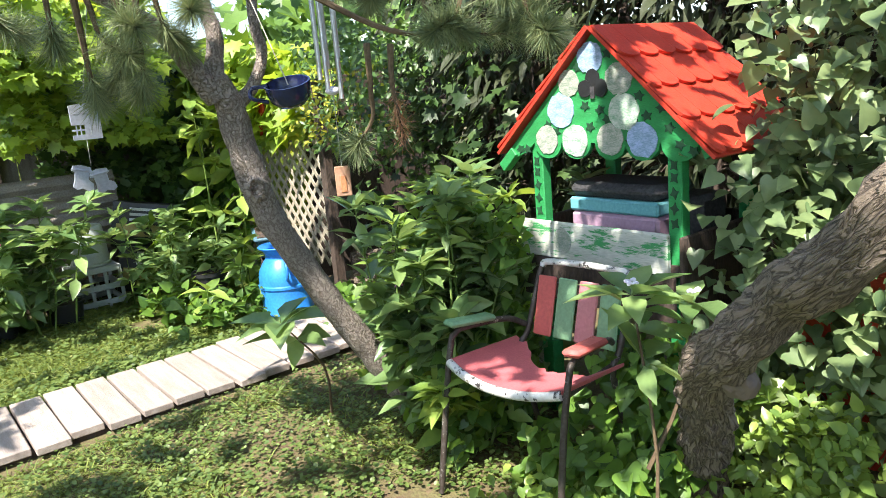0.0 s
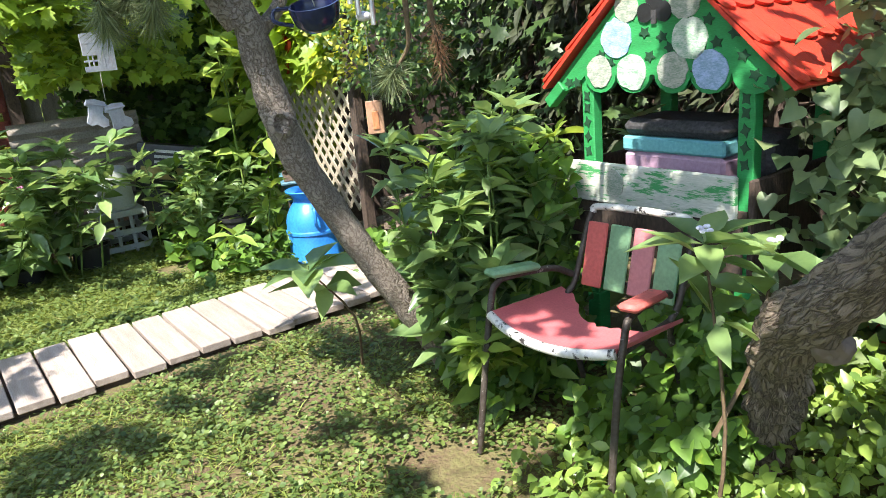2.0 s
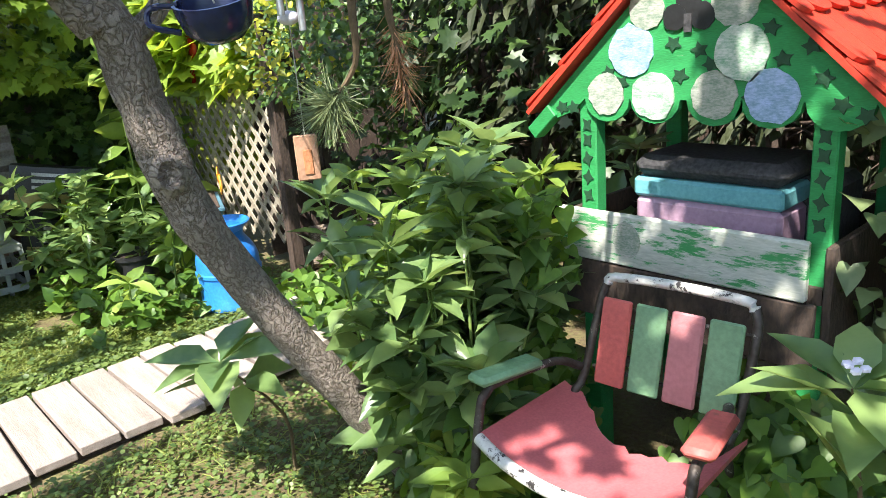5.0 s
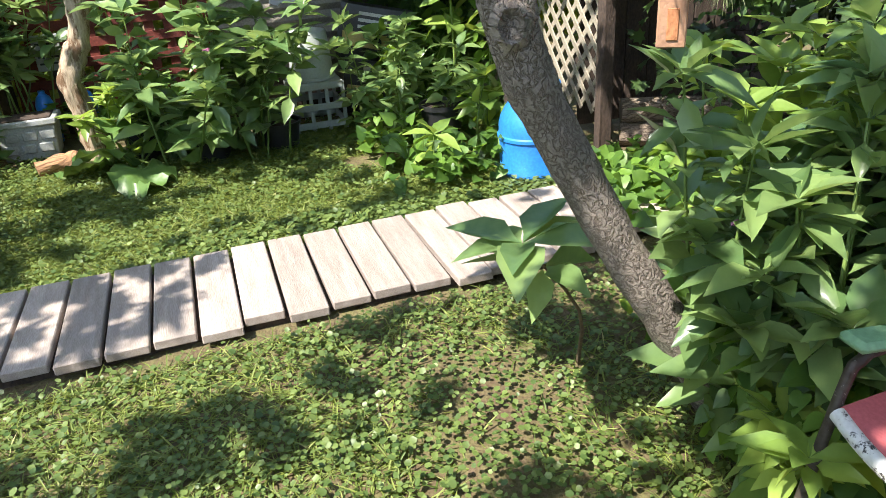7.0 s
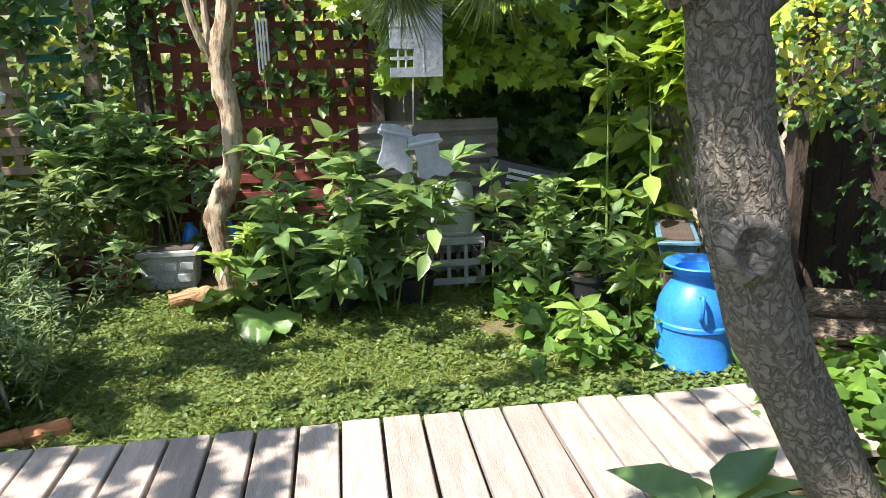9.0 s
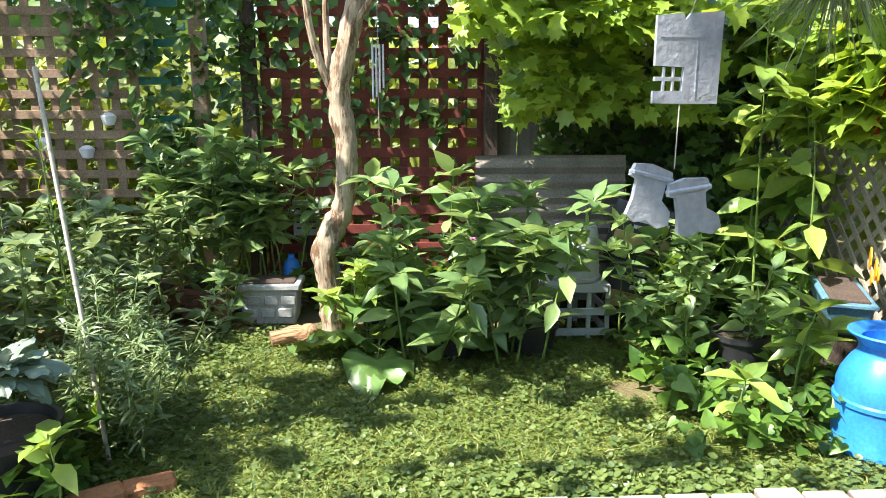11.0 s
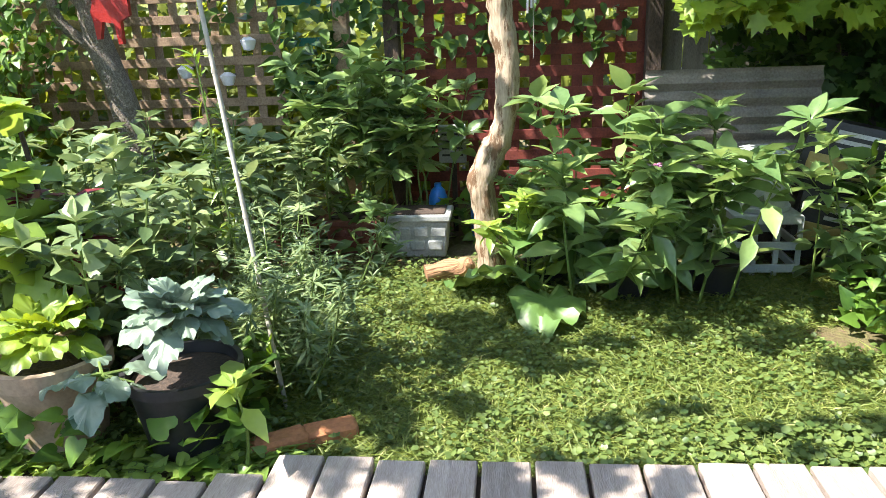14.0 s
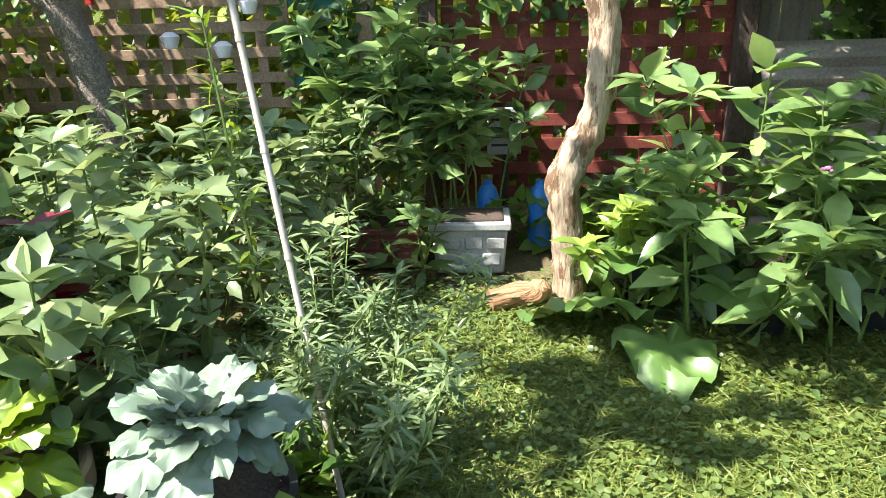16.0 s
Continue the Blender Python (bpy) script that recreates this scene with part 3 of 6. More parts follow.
board_fence("fence_board_back", (0.66, 2.78), (2.2, 2.78), 1.75, "grey weathered upright board fence behind vines")
board_fence("fence_board_side", (2.32, 0.85), (3.75, 0.85), 1.5, "dark weathered board fence behind the woodpile", M_DARKWOOD_SHADE)
board_fence("fence_board_east", (3.75, 0.4), (3.75, -6.0), 1.6, "dark weathered board fence behind cedars", M_DARKWOOD_SHADE)
board_fence("fence_board_south", (3.9, -6.2), (-5.2, -6.2), 1.7, "grey weathered board fence")
board_fence("fence_board_west", (-5.2, -6.1), (-5.2, 2.7), 1.2, "grey weathered board fence")


def lattice_diag(name, x, y0, y1, z0, z1, label):
    """Diagonal lattice standing along y, framed by posts."""
    t = thing(name, (x, (y0 + y1) / 2, 0), label, "fence", kind="structure")
    cy = (y0 + y1) / 2
    w, s = 0.028, 0.118
    H = z1 - z0
    for sgn, off in ((1, 0.0), (-1, 0.009)):
        c = -H
        while c < (y1 - y0):
            a0, a1 = c, c + H
            lo, hi = max(a0, 0), min(a1, y1 - y0)
            if hi - lo > 0.03:
                za, zb = z0 + (lo - a0), z0 + (hi - a0)
                if sgn < 0:
                    za, zb = z1 - (lo - a0), z1 - (hi - a0)
                p, q = Vector((0, y0 - cy + lo, za)), Vector((0, y0 - cy + hi, zb))
                d = (q - p)
                m = Matrix.Translation((p + q) / 2) @ Matrix.Rotation(math.atan2(d.z, d.y), 4, "X")
                part("slat", boxm((off, -d.length / 2, -w / 2), (off + 0.008, d.length / 2, w / 2), 0.0, m), M_LATTICE_WHITE, t, smooth=False)
            c += s
    return t


lattice_diag("fence_lattice_diagonal", 2.25, 0.5, 2.7, 0.18, 1.28, "faded off-white diagonal lattice panel with vines")
part("fence_post", boxm((2.21, 0.42, 0), (2.28, 0.49, 1.45), 0.008), M_DARKWOOD_SHADE)
tagged(bpy.data.objects["fence_post.005"], "dark weathered post at the lattice end", "fence post", "fence posts", kind="structure")

# ---- neighbour beyond the fence ----
sh = thing("shed", (3.8, 7.2, 0), "low neighbouring shed with pale ribbed roof", "shed")
part("wall", boxm((-2.4, -0.9, 0), (2.4, 0.9, 1.15), 0.01), M_YARDWALL, sh, smooth=False)
bm = bmesh.new()
for k in range(14):
    box(bm, (-2.7, -1.25 + k * 0.1, 1.12 + k * 0.045), (2.7, -1.14 + k * 0.1, 1.17 + k * 0.045), None, 0.004)
part("roof", bm, M_SHINGLE, sh, smooth=False)

# ---- deck walk ----
deck = thing("deck_walk", (0, 0, 0), "weathered plank boardwalk set flush in the lawn", "boardwalk", kind="structure")
B = 0.146
for k in range(-6, 15):
    rng = np.random.default_rng(100 + k)
    x = k * B
    bend = max(0.0, x - 1.45)
    y1 = 0.02 + rng.normal(0, 0.008) + 0.12 * bend
    if k % 7 == 1:
        part("bearer", boxm((-7 * B + B * 0.0, -0.56, -0.03), (0, -0.01, 0.010), 0, Matrix.Translation((x, 0, 0))), M_DARKWOOD_SHADE, deck, smooth=False)
    part("plank", boxm((0.006, -0.60 + 0.25 * bend + rng.normal(0, 0.012), 0.012), (B - 0.007, y1, 0.045 + rng.normal(0, 0.002)), 0.004,
         Matrix.Translation((x, 0, 0)) @ Matrix.Rotation(rng.normal(0, 0.006), 4, "Z")), M_DECK, deck, smooth=False)
for k in range(1, 22):
    rng = np.random.default_rng(300 + k)
    x = -0.876 - k * B
    part("plank", boxm((0.006, -0.86 + rng.normal(0, 0.012), 0.016), (B - 0.008, -0.1 + 0.05 * (k == 1) + rng.normal(0, 0.012), 0.05 + rng.normal(0, 0.002)), 0.004,
         Matrix.Translation((x, 0, 0)) @ Matrix.Rotation(rng.normal(0, 0.01), 4, "Z")), M_DECK, deck, smooth=False)

# ---- trees ----
def limb(name, pts, radii, mat, parent, seg=14, n=6, lump=0.12, seed=0, label=""):
    pts2 = spline(pts, n)
    r = np.interp(np.linspace(0, len(radii) - 1, len(pts2)), range(len(radii)), radii)
    bm = bmesh.new()
    tube(bm, pts2, list(r), seg, True, lump, seed)
    return part(name, bm, mat, parent, label)


# the leaning tree by the walk
T0 = Vector((1.45, -1.5, 0))
lt = thing("leaning_tree", T0, "leaning grey-barked tree with a knot and a forked top", "tree")
trunk_pts = [Vector(p) - T0 for p in ((1.48, -1.5, -0.06), (1.35, -1.52, 0.15), (1.222, -1.53, 0.35), (1.09, -1.53, 0.56), (0.962, -1.53, 0.79), (0.882, -1.53, 0.945), (0.845, -1.53, 1.06), (0.816, -1.53, 1.20), (0.795, -1.53, 1.33), (0.76, -1.53, 1.41))]
limb("trunk", trunk_pts, [0.07, 0.056, 0.051, 0.047, 0.046, 0.049, 0.052, 0.046, 0.047, 0.04], M_BARK, lt, 28, 8, 0.16)


def knot_ring(name, centre, normal, r, thick, label):
    """A healed wound: a swollen lip of bark round a sunken, cracked middle."""
    bm = bmesh.new()
    n, m = 30, 10
    rings = []
    for i in range(m + 1):
        k = i / m
        ring = []
        for j in range(n):
            a = 2 * math.pi * j / n
            w = 1 + 0.16 * noise.noise(Vector((math.cos(a) * 1.5, math.sin(a) * 1.5, k * 2)))
            h = thick * (math.exp(-((k - 0.62) / 0.2) ** 2) + 0.25 * (1 - k) - 1.1 * max(0.0, k - 0.8)) + 0.004 * noise.noise(Vector((math.cos(a) * 5 * k, math.sin(a) * 5 * k, 3)))
            ring.append(bm.verts.new((r * k * w * math.cos(a) * 0.85, r * k * w * math.sin(a) * 1.15, h)))
        rings.append(ring)
    for r0, r1 in zip(rings, rings[1:]):
        for j in range(n):
            bm.faces.new((r0[j], r0[(j + 1) % n], r1[(j + 1) % n], r1[j]))
    bmesh.ops.remove_doubles(bm, verts=bm.verts, dist=0.0004)
    uv = bm.loops.layers.uv.verify()
    for f in bm.faces:
        for lp in f.loops:
            lp[uv].uv = (lp.vert.co.x, lp.vert.co.y)
    q = Vector(normal).to_track_quat("Z", "Y").to_matrix().to_4x4()
    bmesh.ops.transform(bm, matrix=Matrix.Translation(Vector(centre) - T0) @ q, verts=bm.verts)
    return part(name, bm, M_BARK, lt, label)


knot_ring("knot", (0.826, -1.575, 1.055), (-0.35, -1.0, 0.05), 0.044, 0.02, "healed round knot on the trunk")
limb("limb", [Vector(p) - T0 for p in ((0.76, -1.53, 1.35), (0.70, -1.53, 1.44), (0.655, -1.53, 1.51), (0.585, -1.54, 1.585), (0.48, -1.55, 1.64), (0.2, -1.62, 1.8), (-0.3, -1.75, 2.2))], [0.038, 0.035, 0.03, 0.024, 0.02, 0.016, 0.01], M_BARK, lt, 12, 6, 0.14, 4)
limb("limb", [Vector(p) - T0 for p in ((0.745, -1.53, 1.37), (0.772, -1.52, 1.46), (0.79, -1.51, 1.56), (0.77, -1.48, 1.75), (0.85, -1.4, 2.4))], [0.038, 0.03, 0.026, 0.022, 0.015], M_BARK, lt, 12, 6, 0.12, 5)
limb("limb", [Vector(p) - T0 for p in ((0.775, -1.53, 1.30), (0.84, -1.52, 1.335), (0.90, -1.52, 1.395), (0.94, -1.52, 1.49), (0.935, -1.5, 1.62), (1.0, -1.45, 2.0), (1.1, -1.3, 2.5))], [0.03, 0.024, 0.021, 0.019, 0.018, 0.015, 0.01], M_BARK, lt, 10, 6, 0.12, 6)

# the rough trunk beside the chair
T1 = Vector((1.70, -2.62, 0))
ot = thing("old_tree", T1, "rough dark-barked old tree leaning sideways", "tree")
limb("trunk", [Vector(p) - T1 for p in ((1.72, -2.60, -0.06), (1.66, -2.66, 0.12), (1.56, -2.74, 0.30), (1.475, -2.80, 0.44), (1.37, -2.86, 0.55), (1.25, -2.97, 0.68), (1.13, -3.16, 0.86), (0.96, -3.42, 1.10), (0.80, -3.85, 1.6), (0.65, -4.35, 2.4))],
     [0.10, 0.082, 0.070, 0.066, 0.068, 0.064, 0.057, 0.052, 0.046, 0.035], M_BARK_D, ot, 56, 14, 0.34, 9)
bm = bmesh.new()
r = bmesh.ops.create_icosphere(bm, subdivisions=4, radius=0.042)
for v in bm.verts:
    v.co *= 1 + 0.3 * noise.noise(v.co * 26) + 0.16 * noise.noise(v.co * 70)
    v.co += Vector((1.262, -3.012, 0.63)) - T1
part("burl", bm, M_BARK_D, ot, "rough burl on the old trunk")

# the pale tree in the back bed
T2 = Vector((-0.30, 1.66, 0))
wt = thing("pale_tree", T2, "crooked pale peeling small tree in the back bed", "tree")
limb("trunk", [Vector(p) - T2 for p in ((-0.30, 1.66, -0.05), (-0.315, 1.66, 0.22), (-0.345, 1.65, 0.42), (-0.315, 1.65, 0.56), (-0.245, 1.65, 0.70), (-0.215, 1.65, 0.84), (-0.22, 1.65, 1.05), (-0.245, 1.65, 1.3), (-0.18, 1.65, 1.6), (-0.10, 1.65, 2.0), (-0.1, 1.6, 2.7))],
     [0.066, 0.060, 0.060, 0.062, 0.056, 0.052, 0.052, 0.056, 0.05, 0.037, 0.02], M_BARK_W, wt, 22, 8, 0.3, 12)
for q in (((-0.27, 1.65, 1.28), (-0.33, 1.62, 1.42), (-0.38, 1.6, 1.65), (-0.4, 1.6, 2.1)), ((-0.27, 1.65, 1.32), (-0.30, 1.68, 1.5), (-0.30, 1.7, 1.9)), ((-0.2, 1.65, 1.55), (-0.05, 1.6, 1.75), (0.2, 1.6, 2.2))):
    limb("limb", [Vector(p) - T2 for p in q], [0.024, 0.018, 0.012], M_BARK_W, wt, 8, 5, 0.1, 3)

# the dark tree by the tan lattice
T3 = Vector((-2.42, 2.35, 0))
dt = thing("dark_tree", T3, "dark forked tree in front of the tan lattice", "tree")
limb("trunk", [Vector(p) - T3 for p in ((-2.40, 2.35, -0.05), (-2.38, 2.35, 0.4), (-2.44, 2.35, 0.85), (-2.54, 2.35, 1.25), (-2.50, 2.35, 1.7), (-2.4, 2.3, 2.6))], [0.10, 0.085, 0.078, 0.07, 0.055, 0.03], M_BARK, dt, 14, 6, 0.12, 20)
limb("limb", [Vector(p) - T3 for p in ((-2.52, 2.35, 1.1), (-2.7, 2.3, 1.28), (-2.78, 2.3, 1.5), (-3.1, 2.2, 1.8))], [0.035, 0.03, 0.025, 0.015], M_BARK, dt, 8, 5, 0.1, 21)
limb("limb", [Vector(p) - T3 for p in ((-2.53, 2.35, 1.3), (-2.66, 2.3, 1.5), (-2.9, 2.2, 1.75), (-3.2, 2.1, 2.2))], [0.045, 0.035, 0.03, 0.015], M_BARK, dt, 8, 5, 0.1, 22)

# cedars behind the well
CEDARS = ((3.35, 0.05), (3.25, -0.55), (3.4, -1.1), (3.3, -1.75), (3.45, -2.4), (3.3, -3.0), (3.4, -3.7), (3.2, -4.5))
for k, (cx, cy) in enumerate(CEDARS):
    rng = np.random.default_rng(400 + k)
    c = thing("cedar", (cx, cy, 0), "dark cedar with bare brown lower branches", "tree", "cedar hedge")
    limb("trunk", [(0, 0, -0.05), (0.03, 0.02, 1.2), (0.0, 0.0, 3.2)], [0.06, 0.045, 0.02], M_DARKWOOD_SHADE, c, 8, 4, 0.15, k)
    bm = bmesh.new()
    for j in range(34):
        z = rng.uniform(0.3, 2.6)
        d = Vector((*rng.normal(0, 1, 2), rng.uniform(-0.3, 0.3))).normalized()
        tube(bm, [(0, 0, z), d * 0.25 + Vector((0, 0, z + 0.02)), d * rng.uniform(0.4, 0.75) + Vector((0, 0, z - 0.05))], [0.009, 0.006, 0.002], 4, False)
    tagged(part("dead_twig", bm, M_DARKWOOD_SHADE, c), kind="stuff")
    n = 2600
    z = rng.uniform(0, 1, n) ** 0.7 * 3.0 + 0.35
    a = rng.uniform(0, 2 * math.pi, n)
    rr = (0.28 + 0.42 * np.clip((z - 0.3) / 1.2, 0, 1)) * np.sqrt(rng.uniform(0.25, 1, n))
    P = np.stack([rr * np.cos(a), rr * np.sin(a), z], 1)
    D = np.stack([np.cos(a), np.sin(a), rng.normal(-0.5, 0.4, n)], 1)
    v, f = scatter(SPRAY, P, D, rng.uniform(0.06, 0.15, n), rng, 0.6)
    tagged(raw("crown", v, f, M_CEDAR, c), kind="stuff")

# ---- the wishing well ----
def wishing_well():
    X0, YC = 1.82, -2.18
    t = thing("wishing_well", (X0, YC, 0), "green wishing-well planter with scalloped red roof", "garden ornament")
    # gable with a scalloped lower edge; outline in (across, up), the across axis running to -y
    out = [(-0.485, 1.005), (0, 1.525), (0.47, 1.02), (0.44, 1.0)]
    for c in (0.345, 0.197, 0.059, -0.103, -0.25):
        for k in range(9):
            a = math.pi * k / 8
            out.append((c + 0.072 * math.cos(a), 1.06 - 0.072 * math.sin(a)))
    out += [(-0.36, 1.02), (-0.44, 0.985)]
    m = Matrix.Rotation(radians(-90), 4, "Z")
    g = part("gable", plate(out, 0.018, m), M_GREENPAINT, t, "green painted gable with flower dabs", smooth=False)

    def disc(cy, cz, r, mat, thick=0.004, x=-0.004, name="painted_flower", n=26):
        rng = np.random.default_rng(int(cz * 1000) + int(cy * 777) + 5000)
        o = [(cy + r * (1 + rng.normal(0, 0.04)) * math.cos(2 * math.pi * k / n), cz + 1.16 * r * (1 + rng.normal(0, 0.04)) * math.sin(2 * math.pi * k / n)) for k in range(n)]
        return part(name, plate(o, thick, Matrix.Translation((x, 0, 0)) @ m), mat, t, smooth=False)
    for cy, cz, r, mt in ((-0.02, 1.42, 0.058, M_BLUEDOT), (0.105, 1.325, 0.058, M_GREYDOT), (-0.125, 1.32, 0.05, M_GREYDOT), (0.125, 1.19, 0.066, M_WHITEDOT), (-0.17, 1.205, 0.066, M_BLUEDOT),
                          (-0.25, 1.075, 0.056, M_GREYDOT), (-0.105, 1.07, 0.062, M_WHITEDOT), (0.059, 1.075, 0.058, M_GREYDOT), (0.20, 1.075, 0.062, M_BLUEDOT)):
        disc(cy, cz, r, mt)
    # Black plates on the uncut gable stand in for the dark inside a clover-shaped hole.
    for k, (dy, dz) in enumerate(((0, 0.035), (0.036, -0.008), (-0.036, -0.008))):
        disc(-0.01 + dy, 1.30 + dz, 0.032, M_BLACKPLASTIC, 0.004, -0.0045 - 0.0008 * k, "clover_hole", 14)
    part("clover_hole", plate([(-0.02, 1.25), (0.0, 1.25), (0.0, 1.30), (-0.02, 1.30)], 0.004, Matrix.Translation((-0.0072, 0, 0)) @ m), M_BLACKTARP, t, smooth=False)
    rng = np.random.default_rng(8)
    for cy, cz in ((0.06, 1.43), (-0.08, 1.385), (0.19, 1.25), (0.02, 1.2), (-0.03, 1.13), (0.15, 1.07), (-0.05, 1.22), (0.22, 1.17), (0.31, 1.12), (0.35, 1.055), (0.40, 1.03), (-0.2, 1.11), (-0.36, 1.03), (-0.24, 1.14), (0.05, 1.16), (-0.4, 1.03), (0.17, 1.14), (0.28, 1.2)):
        a = rng.uniform(0, 6.28)
        o = []
        for k in range(10):
            r = 0.024 if k % 2 else 0.013
            o.append((cy + r * math.cos(a + k * 0.628), cz + r * math.sin(a + k * 0.628)))
        part("painted_leaf", plate(o, 0.004, Matrix.Translation((-0.0035, 0, 0)) @ m), M_DKGREEN, t, smooth=False)
    # roof: two slopes of scalloped shingles in courses
    depth = 0.60
    for sgn, half in ((1, 0.475), (-1, 0.49)):
        slope = Vector((0, -sgn * half, -0.515))
        L = slope.length
        u = slope.normalized()
        nrm = Vector((0, -sgn * 0.515, half)).normalized()
        bm = bmesh.new()
        base = Vector((-0.03, 0, 1.535))
        q = [base, base + Vector((depth, 0, 0)), base + Vector((depth, 0, 0)) + u * (L + 0.02), base + u * (L + 0.02)]
        vs = [bm.verts.new(p + nrm * o) for o in (0.0, 0.014) for p in q]
        for f in ((3, 2, 1, 0), (4, 5, 6, 7), (0, 1, 5, 4), (1, 2, 6, 5), (2, 3, 7, 6), (3, 0, 4, 7)):
            bm.faces.new([vs[k] for k in f])
        bmesh.ops.recalc_face_normals(bm, faces=bm.faces)
        slope_ob = part("roof_slope", bm, M_REDPAINT, t, "bright red painted roof slope", smooth=False)
        for row in range(4):
            s1 = L * (0.28 + 0.245 * row)
            s0 = s1 - L * 0.285
            cnt = 6
            w = depth / cnt
            for c in range(-(row % 2), cnt):
                x0, x1 = max(0.0, (c + 0.5 * (row % 2)) * w), min(depth, (c + 1 + 0.5 * (row % 2)) * w)
                if x1 - x0 < 0.03:
                    continue
                bm = bmesh.new()
                o = [(x0 + 0.001, max(s0, 0.0)), (x0 + 0.001, s1 - 0.03)]
                o += [(x0 + (x1 - x0) * (0.5 - 0.5 * math.cos(math.pi * k / 8)), s1 - 0.03 + 0.035 * math.sin(math.pi * k / 8)) for k in range(1, 8)]
                o += [(x1 - 0.001, s1 - 0.03), (x1 - 0.001, max(s0, 0.0))]
                lo = [bm.verts.new(base + Vector((a, 0, 0)) + u * b + nrm * (0.0145 + 0.010 * (b - s0) / (s1 - s0))) for a, b in o]
                hi = [bm.verts.new(base + Vector((a, 0, 0)) + u * b + nrm * (0.0205 + 0.016 * (b - s0) / (s1 - s0))) for a, b in o]
                bm.faces.new(hi)
                bm.faces.new(lo[::-1])
                for k in range(len(o)):
                    bm.faces.new((lo[k], lo[(k + 1) % len(o)], hi[(k + 1) % len(o)], hi[k]))
                bmesh.ops.recalc_face_normals(bm, faces=bm.faces)
                part("shingle", bm, M_REDPAINT, slope_ob, smooth=False)
    part("back_gable", plate([(-0.46, 1.02), (0, 1.51), (0.45, 1.02)], 0.018, Matrix.Translation((depth - 0.09, 0, 0)) @ m), M_GREENPAINT, t, smooth=False)
    # the whole head is lower and narrower than it is drawn
    head = Matrix.Translation((0, 0, 0.242)) @ Matrix.Diagonal((1, 0.93, 0.8, 1))
    for ob in list(t.children) + [k for c in t.children for k in c.children]:
        ob.data.transform(head)
    part("rafter", boxm((-0.012, -0.05, -0.02), (0.03, 0.05, 0.02), 0.003, Matrix.Translation((0, 0.44, 1.025)) @ Matrix.Rotation(radians(-42), 4, "X")), M_GREENPAINT, t, smooth=False)
    rng = np.random.default_rng(21)
    for x in (0.01, depth - 0.16):
        for y in (0.30, -0.295):
            p = part("post", boxm((x, y - 0.026, 0.30), (x + 0.045, y + 0.026, 1.10), 0.004), M_GREENPAINT, t, "green post with painted leaves", smooth=False)
            for z in (0.83, 0.88, 0.93, 0.98, 1.02) if x < 0.1 else ():
                o = [(-y + (0.018 if k % 2 else 0.009) * math.cos(k * 0.785 + z * 40), z + (0.022 if k % 2 else 0.011) * math.sin(k * 0.785 + z * 40)) for k in range(8)]
                part("painted_leaf", plate(o, 0.003, Matrix.Translation((x - 0.0035, 0, 0)) @ m), M_DKGREEN, p, smooth=False)
    part("front_board", boxm((-0.03, -0.29, 0.662), (-0.008, 0.375, 0.80), 0.004), M_BOARDSUN, t, "front board with white sun and green shadow patches in its colour", smooth=False)
    # Lower board coloured dark in place of the shade behind the chair.
    part("front_board", boxm((-0.028, -0.31, 0.50), (-0.008, 0.37, 0.658), 0.004), M_DARKWOOD_SHADE, t, smooth=False)
    disc(-0.155, 0.735, 0.04, M_GREYDOT, 0.004, -0.0342)
    # Side boards get the same dark colour for the shade beside the well.
    for y in (0.345, -0.335):
        part("side_board", boxm((-0.006, y, 0.50), (depth - 0.1, y + 0.018, 0.79), 0.004), M_DARKWOOD_SHADE, t, smooth=False)
    part("back_board", boxm((depth - 0.098, -0.335, 0.50), (depth - 0.08, 0.363, 0.79), 0.004), M_DARKWOOD_SHADE, t, smooth=False)
    part("box_floor", boxm((-0.004, -0.316, 0.655), (depth - 0.1, 0.344, 0.693)), M_DARKWOOD_SHADE, t, smooth=False)
    for x in (0.01, depth - 0.16):
        for y in (0.30, -0.295):
            part("leg", boxm((x, y - 0.03, 0), (x + 0.06, y + 0.03, 0.3), 0.004), M_GREENPAINT, t, smooth=False)
    return t


wishing_well()
bk = thing("striped_trough", (1.91, -2.18, 0.695), "black, teal and mauve striped planter trough in the well", "planter")
part("mauve_band", boxm((-0.03, -0.195, 0), (0.12, 0.19, 0.135), 0.012), M_MAUVE, bk, "mauve painted lower band", smooth=False)
part("teal_band", boxm((-0.033, -0.198, 0.137), (0.123, 0.193, 0.187), 0.008), M_TEAL, bk, "teal painted middle band", smooth=False)
bm = boxm((-0.036, -0.201, 0.189), (0.20, 0.196, 0.245), 0.024)
part("black_rim", bm, M_BLACKTARP, bk, "worn black rounded rim")
part("black_back", boxm((0.126, -0.26, 0.0), (0.30, 0.20, 0.187), 0.02), M_BLACKTARP, bk)

